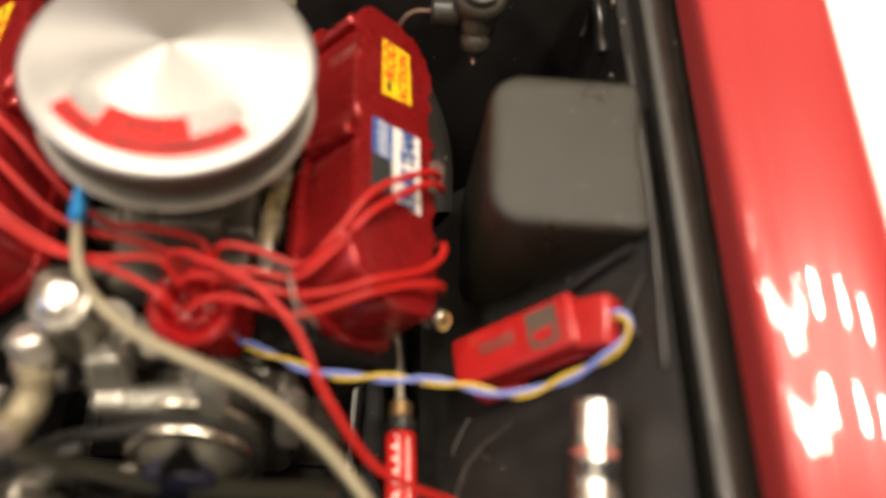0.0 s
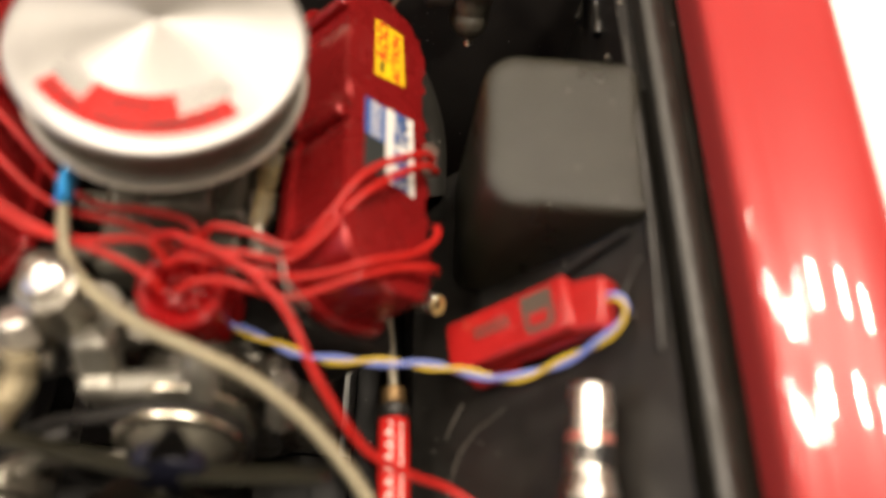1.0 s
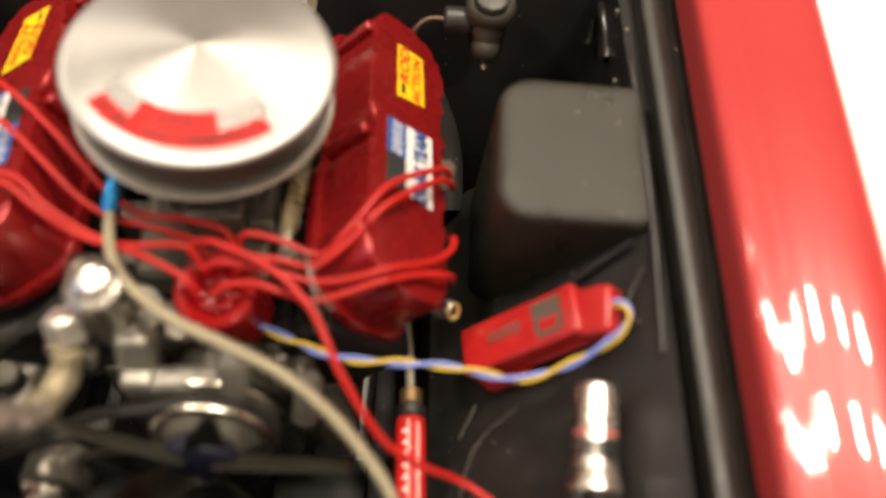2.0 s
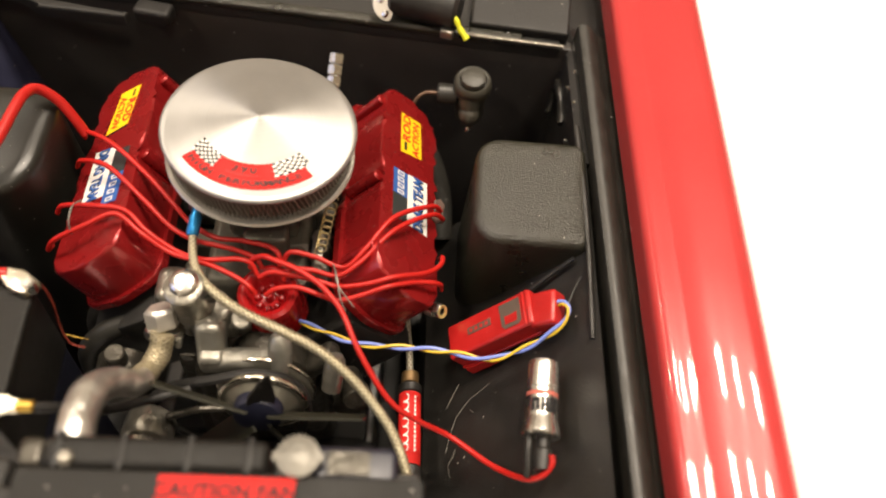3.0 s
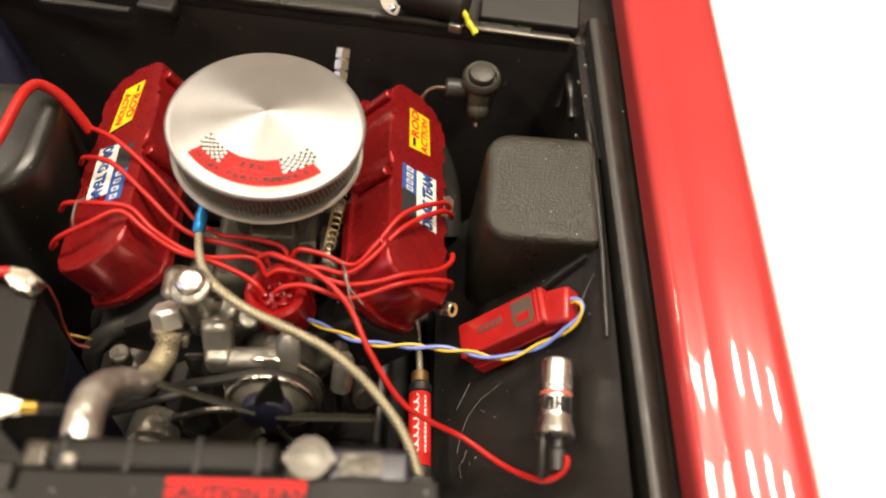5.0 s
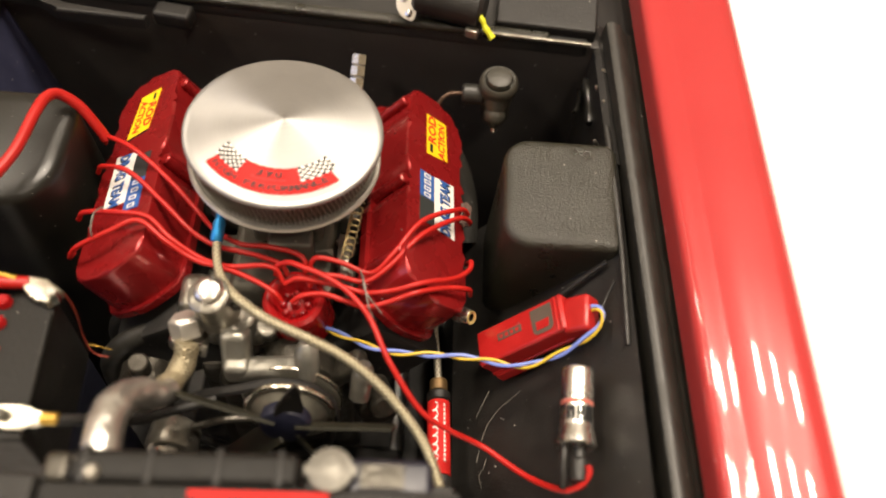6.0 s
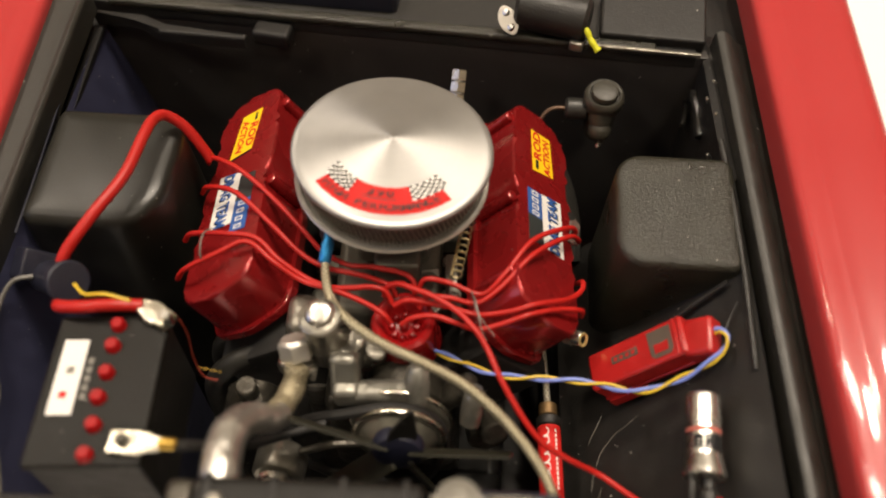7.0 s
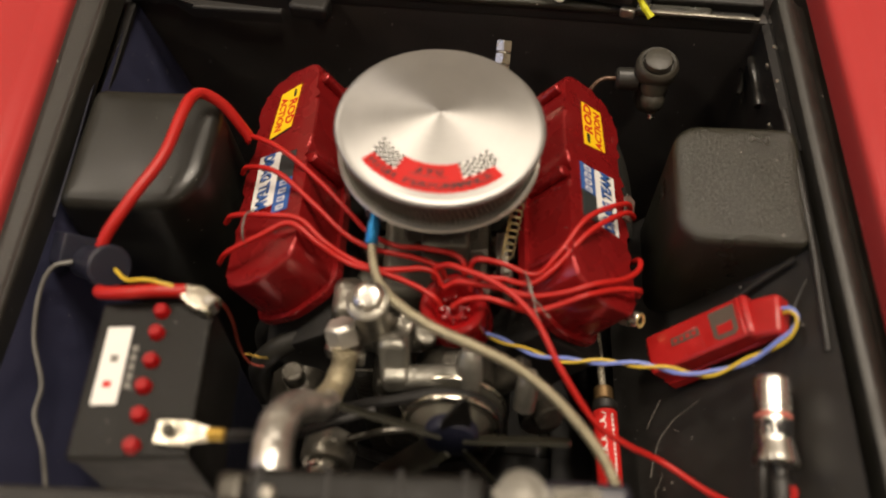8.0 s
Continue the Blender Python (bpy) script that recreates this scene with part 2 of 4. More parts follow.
_tone.inputs[6].default_value, _tone.inputs[7].default_value = (0.30, 0.294, 0.284, 1), (0.53, 0.52, 0.504, 1)
_mid = _n.new("ShaderNodeMath")
_mid.operation = "MULTIPLY"
_mid.inputs[1].default_value = 0.5
_l.new(_sum.outputs["Value"], _mid.inputs[0])
_l.new(_mid.outputs["Value"], _tone.inputs[0])
_l.new(_tone.outputs[2], _b.inputs["Base Color"])

# ---- mesh helpers (millimetres) ----


def thing(name, loc=(0, 0, 0), rot=(0, 0, 0), label="", category="", group="", kind=""):
    ob = new(name)
    ob.empty_display_size = 0.002
    ob.matrix_world = pose(loc[0] * MM, loc[1] * MM, loc[2] * MM, *rot)
    return tagged(ob, label, category, group, kind)


def part(name, bm, material, parent=None, label="", smooth=True, loc=None, rot=(0, 0, 0)):
    """Links a bmesh, in millimetres, as one mesh under a thing or part."""
    bmesh.ops.scale(bm, vec=(MM, MM, MM), verts=bm.verts)
    bmesh.ops.recalc_face_normals(bm, faces=bm.faces)
    me = bpy.data.meshes.new(name)
    bm.to_mesh(me)
    bm.free()
    me.materials.append(material)
    for p in me.polygons:
        p.use_smooth = smooth
    if smooth:
        me.set_sharp_from_angle(angle=radians(38))
    ob = new(name, me)
    if parent:
        ob.parent = parent
    if loc is not None:
        ob.matrix_basis = pose(loc[0] * MM, loc[1] * MM, loc[2] * MM, *rot)
    if label:
        ob["label"] = label
    if smooth and len(me.polygons) < 600:
        ob.modifiers.new("even_shading", "WEIGHTED_NORMAL").keep_sharp = True
    return ob


def box(sx, sy, sz, at=(0, 0, 0), bevel=0.15, seg=2, rot=(0, 0, 0)):
    bm = bmesh.new()
    bmesh.ops.create_cube(bm, size=1)
    bmesh.ops.scale(bm, vec=(sx, sy, sz), verts=bm.verts)
    if bevel:
        bmesh.ops.bevel(bm, geom=bm.edges[:], offset=bevel, segments=seg, profile=0.5, affect="EDGES")
    bm.transform(pose(at[0], at[1], at[2], *rot))
    return bm


def lathe(profile, seg=32, at=(0, 0, 0), rot=(0, 0, 0), wave=0, amp=0.0):
    """Revolves (radius, height) pairs round z; wave and amp flute the radius."""
    bm = bmesh.new()
    rings = []
    for r, z in profile:
        if r < 1e-6:
            rings.append([bm.verts.new((0, 0, z))])
        else:
            ring = []
            for i in range(seg):
                a = 2 * math.pi * i / seg
                q = r + (amp * math.cos(a * wave) if wave else 0)
                ring.append(bm.verts.new((q * math.cos(a), q * math.sin(a), z)))
            rings.append(ring)
    for a, b in zip(rings, rings[1:]):
        for i in range(seg):
            j = (i + 1) % seg
            if len(a) == 1 and len(b) == 1:
                continue
            if len(a) == 1:
                bm.faces.new((a[0], b[i], b[j]))
            elif len(b) == 1:
                bm.faces.new((a[i], a[j], b[0]))
            else:
                bm.faces.new((a[i], a[j], b[j], b[i]))
    bm.transform(pose(at[0], at[1], at[2], *rot))
    return bm


def rod(r, h, at=(0, 0, 0), rot=(0, 0, 0), seg=24, bevel=0.12):
    c = min(bevel, r * 0.4, h * 0.4)
    return lathe([(0, 0), (r - c, 0), (r, c), (r, h - c), (r - c, h), (0, h)], seg, at, rot)


def slab(outline, z0, z1, bevel=0.0, seg=2, at=(0, 0, 0), rot=(0, 0, 0), flare=1.0):
    """A plate from an outline in x and y, between two heights; flare widens its lower face."""
    bm = bmesh.new()
    top = [bm.verts.new((x, y, z1)) for x, y in outline]
    low = [bm.verts.new((x * flare, y * (1 + (flare - 1) * 0.35), z0)) for x, y in outline]
    f1 = bm.faces.new(top)
    bm.faces.new(low[::-1])
    n = len(outline)
    for i in range(n):
        j = (i + 1) % n
        bm.faces.new((top[i], low[i], low[j], top[j]))
    if bevel:
        bmesh.ops.bevel(bm, geom=list(f1.edges), offset=bevel, segments=seg, profile=0.5, affect="EDGES")
    bm.transform(pose(at[0], at[1], at[2], *rot))
    return bm


def sweep(section, y0, y1, steps=1, shift=None):
    """Draws a closed section in x and z along y; shift(y) gives offsets in x and z, the latter fading out towards the ground."""
    bm = bmesh.new()
    rings = []
    for k in range(steps + 1):
        y = y0 + (y1 - y0) * k / steps
        dx, dz = shift(y) if shift else (0, 0)
        rings.append([bm.verts.new((x + dx, y, z + dz * min(1.0, z / 30))) for x, z in section])
    n = len(section)
    for a, b in zip(rings, rings[1:]):
        for i in range(n):
            j = (i + 1) % n
            bm.faces.new((a[i], a[j], b[j], b[i]))
    bm.faces.new(rings[0])
    bm.faces.new(rings[-1][::-1])
    return bm


def smooth_path(pts, per=8):
    """Catmull-Rom through the given points."""
    p = [Vector(q) for q in pts]
    p = [2 * p[0] - p[1]] + p + [2 * p[-1] - p[-2]]
    out = []
    for a, b, c, d in zip(p, p[1:], p[2:], p[3:]):
        for k in range(per):
            t = k / per
            out.append(0.5 * (2 * b + (c - a) * t + (2 * a - 5 * b + 4 * c - d) * t * t + (3 * b - a - 3 * c + d) * t ** 3))
    return out + [p[-2]]


def tube(pts, r, seg=10, per=8, radii=None):
    """A round cord through the points, with its length (mm) and girth as UV."""
    path = smooth_path(pts, per) if per else [Vector(q) for q in pts]
    bm = bmesh.new()
    uvl = bm.loops.layers.uv.new("UVMap")
    up = Vector((0, 0, 1))
    rings, lens, s = [], [], 0.0
    side = None
    for i, q in enumerate(path):
        d = (path[min(i + 1, len(path) - 1)] - path[max(i - 1, 0)]).normalized()
        if side is None:
            side = d.cross(up if abs(d.z) < 0.9 else Vector((1, 0, 0))).normalized()
        side = (side - d * side.dot(d)).normalized()
        oth = d.cross(side)
        if i:
            s += (q - path[i - 1]).length
        rr = r if radii is None else radii(i / (len(path) - 1))
        rings.append([bm.verts.new(q + rr * (math.cos(2 * math.pi * k / seg) * side + math.sin(2 * math.pi * k / seg) * oth)) for k in range(seg)])
        lens.append(s)
    for i in range(len(rings) - 1):
        for k in range(seg):
            j = (k + 1) % seg
            f = bm.faces.new((rings[i][k], rings[i][j], rings[i + 1][j], rings[i + 1][k]))
            for lp, (u, v) in zip(f.loops, ((lens[i], k / seg), (lens[i], (k + 1) / seg), (lens[i + 1], (k + 1) / seg), (lens[i + 1], k / seg))):
                lp[uvl].uv = (u, v)
    bm.faces.new(rings[0][::-1])
    bm.faces.new(rings[-1])
    return bm


def lettering(body, size, material, parent, loc, rot=(0, 0, 0), wide=1.0, name="lettering"):
    """Flat raised letters, size in millimetres."""
    cu = bpy.data.curves.new("letters", "FONT")
    cu.body, cu.size, cu.extrude = body, size, 0.015
    cu.align_x, cu.align_y, cu.resolution_u, cu.offset = "CENTER", "CENTER", 2, 0.024 * size
    ob = bpy.data.objects.new("letters", cu)
    scene.collection.objects.link(ob)
    me = bpy.data.meshes.new_from_object(ob.evaluated_get(bpy.context.evaluated_depsgraph_get()))
    bpy.data.objects.remove(ob)
    bm = bmesh.new()
    bm.from_mesh(me)
    bpy.data.meshes.remove(me)
    bmesh.ops.scale(bm, vec=(wide, 1, 1), verts=bm.verts)
    return part(name, bm, material, parent, "", False, loc, rot)


def join(*bms):
    """Several bmeshes into one."""
    out = bmesh.new()
    for b in bms:
        me = bpy.data.meshes.new("tmp")
        b.to_mesh(me)
        b.free()
        out.from_mesh(me)
        bpy.data.meshes.remove(me)
    return out


# ---- the room and the table ----
def room_piece(name, sx, sy, sz, at, material, label):
    bm = box(sx * 1000, sy * 1000, sz * 1000, (at[0] * 1000, at[1] * 1000, at[2] * 1000), 0)
    return tagged(part(name, bm, material, None, label, False), label, name.split("_")[0], "", "structure")


# the floor is never in view; its pale tone bounces fill into the bay
room_piece("floor", 4.2, 4.2, 0.1, (0, 0, -0.80), PALE_FLOOR, "unseen room floor kept pale to bounce light upward")
room_piece("ceiling", 4.2, 4.2, 0.1, (0, 0, CEIL + 0.05), CEILING, "plain pale ceiling over the table")
room_piece("wall_north", 4.0, 0.1, 2.37, (0, 2.05, 0.435), WALL, "plain beige room wall")
room_piece("wall_south", 4.0, 0.1, 2.37, (0, -2.05, 0.435), WALL, "plain beige room wall")
room_piece("wall_east", 0.1, 4.0, 2.37, (2.05, 0, 0.435), WALL, "plain beige room wall")
room_piece("wall_west", 0.1, 4.0, 2.37, (-2.05, 0, 0.435), WALL, "plain beige room wall")
table = thing("table", (0, 0, -750), (0, 0, 0), "white table on four legs with the model car on it", "table")
part("tabletop", box(1400, 800, 30, (200, 0, 735), 3), TABLE_WHITE, table)
for sx in (-430, 830):
    for sy in (-330, 330):
        part("leg", box(50, 50, 720, (sx, sy, 360), 3), TABLE_WHITE, table)

# ---- the car body with its engine bay ----
car = thing("model_car_body", (0, 0, 0), (0, 0, 0), "red model car body with a black painted engine bay", "model car")


# the body is raked: fender edges and rails climb towards the cowl and draw together
def edge_right(y):
    return (-0.42 - 0.056 * y, 1.4 + 0.1 * y)


def edge_left(y):
    return (-1.55 - 0.046 * y, 0.15 + 0.1 * y)


def rail_right(y):
    return (-0.06 * y, 0.1 * y)


def rail_left(y):
    return (-0.02 * y, 0.1 * y)


FENDER = [(29.92, 33.0), (29.92, 35.35), (30.02, 35.78), (30.24, 36.03), (30.55, 36.14), (30.95, 36.2), (31.5, 36.24), (31.9, 36.24), (32.2, 36.32), (33.0, 36.55), (34.0, 36.77), (35.0, 36.91), (36.2, 36.98), (36.9, 36.95),
          (37.45, 36.65), (38.0, 35.9), (38.5, 34.6), (39.0, 33.0), (39.8, 28.0), (40.4, 20.0), (39.9, 8.0), (39.4, 0.0), (38.6, 0.0), (39.1, 8.0), (39.4, 20.0), (39.0, 28.0), (37.6, 34.4), (36.0, 36.2), (30.8, 35.4), (30.7, 33.0)]
part("fender", sweep(FENDER, -46, 46, 12, edge_right), RED_PAINT, car)
part("fender", sweep([(-x - 0.55, z) for x, z in FENDER], -46, 46, 12, edge_left), RED_PAINT, car)
# black rails along the fender lips, with a thin raised seam
RAIL = [(26.6, 30.5), (26.8, 31.2), (26.95, 33.8), (27.0, 34.4), (27.12, 34.72), (27.4, 34.88), (27.75, 34.86), (28.1, 34.72), (28.45, 34.42), (28.8, 34.0), (29.2, 33.6), (30.9, 33.2), (30.9, 30.5)]
part("inner_rail", sweep(RAIL, -27.0, 18.6, 8, rail_right), RAIL_BLACK, car)
RAIL_L = [(-33.8, 33.0), (-33.8, 35.1), (-33.4, 35.2), (-30.6, 35.1), (-30.1, 35.35), (-29.85, 35.38), (-29.68, 35.25), (-29.6, 35.0), (-29.5, 33.0)]
part("inner_rail", sweep(RAIL_L, -27.0, 19.5, 8, rail_left), RAIL_BLACK, car)
part("seam", tube([(-29.9, 9.5, 34.3), (-29.6, 6.2, 34.2), (-29.0, 0.2, 34.1), (-28.5, -5.5, 34.0)], 0.1, 8, 5), NAVY, car)
part("seam", tube([(25.6, 7.5, 34.7), (25.95, 2, 34.3), (26.2, -4, 33.8), (26.25, -8, 33.4), (26.3, -12.3, 32.9)], 0.27, 10, 6, radii=lambda f: 0.28 - 0.1 * f * f + 0.03 * math.sin(f * 23)), BLACK, car)
part("apron_ridge", tube([(21.4, -6.6, 28.6), (23.2, -5.8, 30.7), (25.2, -5.1, 32.9)], 0.22, 8, 5), BLACK, car)
part("apron_ridge", tube([(24.7, -9.0, 32.2), (25.1, -8.0, 32.6), (25.6, -7.0, 33.2)], 0.09, 6, 5), BLACK, car)
# sloping aprons either side
APRON = [(26.2, 33.75), (14.3, 20.4), (13.6, 19.8), (13.4, 18.5), (13.4, 5.0), (14.3, 5.0), (14.4, 18.9), (26.4, 32.3)]
WALL_REAR = [(26.9, 33.6), (26.0, 34.0), (25.5, 33.7), (25.35, 28.0), (24.8, 5.0), (25.8, 5.0), (26.9, 30.0)]
part("inner_wall", sweep(WALL_REAR, 4.0, 20, 3, lambda y: (-0.05 * (y - 4) + 0.25, 0.06 * y)), DARK, car)
part("apron", sweep(APRON, -27, 5.0, 4, lambda y: (0.3 - 0.03 * y, 0.3 + 0.06 * y)), BLACK, car)
# dark blocker strip added so the gap beside the rail stays black
part("gap_blocker", sweep([(-31.6, 31.6), (-29.3, 31.6), (-29.3, 31.1), (-31.6, 31.1)], -25.0, 20.2, 8, lambda y: (-0.02 * y, 0.1 * y)), DARK, car)
APRON_L = [(-30.8, 30.0), (-28.7, 33.2), (-26.4, 22.0), (-26.0, 20.0), (-26.0, 5.0), (-26.8, 5.0), (-27.2, 20.0), (-30.6, 28.0)]
part("apron", sweep(APRON_L, -27, 20, 4, lambda y: (-0.05 * (y + 9.7), 0)), BLACK_BLUE_SHEEN, car, "black side apron with a blue reflection in its colour")


def hump(x0, x1, y0, y1, z, low, corners, edge, flare, crown=0.35):
    """A wheel well: rounded plan corners (order: x0y0, x1y0, x1y1, x0y1), a rolled top edge, sides that spread below."""
    def outline(inset):
        pts = []
        for k, (cx, cy, r) in enumerate(((x0, y0, corners[0]), (x1, y0, corners[1]), (x1, y1, corners[2]), (x0, y1, corners[3]))):
            sx, sy = (1 if cx == x0 else -1), (1 if cy == y0 else -1)
            q = max(0.05, r - inset)
            ox, oy = cx + sx * (inset + q), cy + sy * (inset + q)
            for j in range(9):
                a = radians(180 + 90 * k + 90 * j / 8)
                pts.append((ox + q * math.cos(a), oy + q * math.sin(a)))
        full = []
        for i, p in enumerate(pts):
            full.append(p)
            if i % 9 == 8:
                e = pts[(i + 1) % len(pts)]
                full += [(p[0] + (e[0] - p[0]) * j / 8, p[1] + (e[1] - p[1]) * j / 8) for j in range(1, 8)]
        return full

    mx, my = (x0 + x1) / 2, (y0 + y1) / 2
    rings = [[(mx + (x - mx) * f, my + (y - my) * f, z + crown * (1 - (f * (x - mx) / (x1 - mx)) ** 2) * (1 - (f * (y - my) / (y1 - my)) ** 2)) for x, y in outline(edge)] for f in (0.1, 0.3, 0.5, 0.7, 0.85, 1.0)]
    for j in range(1, 8):
        a = radians(90 * j / 7)
        rings.append([(x, y, z - edge * (1 - math.cos(a))) for x, y in outline(edge * (1 - math.sin(a)))])
    for f in (0.25, 0.6, 1.0):
        rings.append([(x + flare * f * (x - mx) / (x1 - x0), y + 0.5 * flare * f * (y - my) / (y1 - y0), z - edge - (z - edge - low) * f) for x, y in outline(0)])
    bm = bmesh.new()
    made = [[bm.verts.new((x, y, h + 0.1 * y + 0.03 * noise.noise((x * 0.3, y * 0.3, 3.0)))) for x, y, h in ring] for ring in rings]
    for p, q in zip(made, made[1:]):
        for i in range(len(p)):
            j = (i + 1) % len(p)
            bm.faces.new((p[i], p[j], q[j], q[i]))
    bm.faces.new(made[0])
    return bm


part("wheel_well", hump(17.0, 26.3, -4.6, 5.5, 34.4, 12, (2.2, 0.75, 1.0, 2.2), 0.65, 2.4, 0.25), BLACK_GRAIN, car, "grained black wheel well hump")
part("wheel_well", hump(-28.8, -17.9, -4.4, 6.6, 34.9, 12, (1.05, 4.2, 2.4, 1.05), 1.0, 2.6, 0.2), BLACK_SMOOTH, car, "satin black wheel well hump")
for sx, sy, px, py in ((17, 74, -22.5, 9), (19, 74, 19.5, 9), (24, 40, -2.0, 26), (24, 18, -2.0, -19.0), (20.2, 16, -1.3, -2.0)):
    part("floor_pan", box(sx, sy, 4.5, (px, py, 2.25), 0.3), BLACK_DULL, car)
part("firewall", box(62, 1.2, 31, (-4.6, 19.5, 19.5), 0.2, 2, (0, 0, -3.7)), FIREWALL_BLACK, car)
part("firewall_flange", slab([(-30.4, 19.8), (-30.2, 19.1), (-25.9, 18.7), (-23.6, 17.1), (-15.6, 16.7), (-15.4, 17.4), (-23.2, 17.8), (-25.4, 19.4)], 33.7, 34.9, 0.3, 3), DARK, car)
part("firewall_boss", box(3.5, 1.9, 1.6, (-13.3, 18.1, 34.3), 0.4, 3, (0, 0, -8)), DARK, car)
# cowl behind the firewall: a shelf, a front lip and two raised panels
part("cowl", box(64, 26, 1.6, (-6.6, 31.9, 34.6), 0.3, 2, (0, 0, -3.7)), BLACK_DULL, car)
part("cowl_end", box(7.5, 26, 1.2, (29.0, 32.2, 33.9), 0.3, 2, (0, 0, -3.7)), DARK, car)
part("cowl_lip", box(50, 1.1, 0.8, (-4, 19.0, 35.4), 0.3, 3, (0, 0, -3.7)), BLACK_GRAIN, car)
part("cowl_panel", box(9.2, 5.4, 1.8, (20.7, 20.6, 35.9), 0.3, 3, (10, 0, -3.7)), DARK, car)
part("cowl_panel", box(16, 6, 2.2, (-10, 24.0, 36.2), 0.5, 3, (0, 0, -3.7)), NAVY, car)
# glossy highlight on the lip, built as a thin pale metal strip
part("lip_highlight", box(9.3, 0.35, 0.35, (20.0, 16.75, 35.75), 0.1, 2, (0, 0, -4)), CAST, car, "pale strip standing for the glossy highlight on the cowl edge")
# hinge bracket and rail bolts in the rear corner
part("hinge_bracket", tube([(24.85, 16.0, 31.9), (25.0, 14.4, 31.7), (25.1, 12.9, 31.4), (25.15, 11.3, 31.1)], 0.3, 10, 6, radii=lambda f: 0.4 + 0.05 * math.sin(f * 9.0)), GLOSS_BLACK, car)
part("hinge_bracket", tube([(24.5, 17.6, 29.8), (24.65, 16.1, 29.8), (24.4, 14.7, 29.8), (24.05, 13.9, 29.8)], 0.2, 10, 6, radii=lambda f: 0.12 + 0.26 * f * (1.3 - f)), GLOSS_BLACK, car)
for bx, by, bz in ((25.6, 15.7, 34.4), (25.85, 14.3, 34.7), (25.75, 10.8, 34.3), (24.98, 7.2, 33.1), (25.3, 12.9, 34.0), (25.4, 18.0, 34.6)):
    part("rail_bolt", lathe([(0, 0.3), (0.1, 0.3), (0.17, 0.2), (0.2, 0), (0.2, -0.3), (0, -0.3)], 8, (bx, by, bz), (-6, -30, 0)), CHROME, car)
# front cross member
part("cross_member", box(58, 4.0, 2.2, (-1, -30.0, 37.4), 0.4, 3), BLACK_DULL, car)
part("radiator_support", box(19.0, 2.2, 2.4, (-20.0, -27.4, 36.5), 0.4, 3, (0, 0, 1.5)), BLACK_DULL, car)
part("cross_member_leg", box(3.0, 4.0, 34, (26.5, -29.3, 19.0), 0.4), BLACK_DULL, car)
part("cross_member_leg", box(3.0, 4.0, 34, (-28.5, -29.3, 19.0), 0.4), BLACK_DULL, car)
part("battery_tray", box(7.1, 10.5, 22.0, (-17.6, -18.2, 15.4), 0.4, 2, (0, 0, 5)), NAVY, car)

# ---- radiator ----
radiator = thing("radiator", (0, 0, 4.5), (0, 0, 2), "black radiator with a silver filler cap and red caution sticker", "radiator")
part("core", box(24, 2.2, 28, (1.2, -25.4, 15.0), 0.3), DARK, radiator)
part("top_tank", box(13.5, 2.2, 4.2, (-3.0, -25.3, 31.6), 0.6, 3), BATTERY_BLACK, radiator)
part("top_tank_end", box(1.7, 2.0, 3.4, (-10.5, -25.3, 31.6), 0.5, 3), CAST_DARK, radiator, "worn grey tank end")
# added lump stands in for a pale scuff on the tank
part("tank_scuff", lathe([(0, 0.3), (0.35, 0.28), (0.55, 0.1), (0.6, -0.5), (0, -0.5)], 6, (-8.2, -25.8, 33.7)), CAST, radiator, "small grey lump standing for a scuffed patch")
part("top_tank_end", box(5.2, 2.4, 3.6, (9.0, -25.5, 31.6), 0.5, 3), NAVY, radiator)
part("data_plate", box(2.6, 1.5, 0.15, (8.6, -25.5, 33.5), 0.05), CAST_DARK, radiator, "worn grey data plate")
for px in (-8.8, -5.0, -1.0, 2.6):
    part("tank_rib", box(0.5, 2.4, 4.4, (px, -25.3, 31.6), 0.2), DARK, radiator)
part("cap_neck", rod(1.0, 2.0, (5.6, -25.5, 32.0)), CAST_DARK, radiator)
cap = part("filler_cap", lathe([(0, 0.75), (0.5, 0.78), (0.9, 0.6), (1.3, 0.5), (1.35, 0.2), (1.25, 0), (0, 0)], 32, (5.6, -25.5, 34.0)), CAP_METAL, radiator, "silver filler cap")
part("cap_ear", box(3.1, 0.7, 0.35, (5.6, -25.5, 34.3), 0.15), CAP_METAL, cap)
part("shroud_plate", box(24, 3.4, 1.1, (1.2, -28.2, 33.5), 0.25, 2), BATTERY_BLACK, radiator)
sticker = part("caution_sticker", box(8.0, 2.6, 0.12, (1.6, -28.1, 34.1), 0.03), DECAL_RED, radiator, "red caution sticker")
lettering("CAUTION FAN", 1.25, INK, sticker, (1.6, -27.75, 34.18))
for k in range(3):
    part("print_bar", box(5.6 - k, 0.16, 0.03, (1.6, -28.5 - 0.32 * k, 34.175), 0), INK, sticker, "", False)

# ---- engine ----
engine = thing("engine", (-1.2, 0, 4.5), (0, 0, 3), "grey and black model V8 engine block in the bay", "engine")
part("block", box(13, 22, 18, (0, 0, 9.5), 1.0), CAST_DARK, engine)
part("cylinder_head", box(7.0, 22, 7.0, (8.6, 0.5, 19.3), 0.6, 2, (0, 42, 0)), BLACK_DULL, engine)
part("cylinder_head", box(7.0, 22, 7.0, (-8.2, 0.5, 19.3), 0.6, 2, (0, -32, 0)), BLACK_DULL, engine)
part("intake_manifold", box(8.4, 17, 3.2, (0.6, 1.0, 23.3), 0.8, 3), CAST_GREEN, engine)
for yy in (-5.4, -2.2, 1.4, 5.0, 8.4):
    part("intake_runner", box(12.6, 1.9, 2.6, (0.6, yy, 22.6), 0.7, 3), CAST_GREEN, engine)
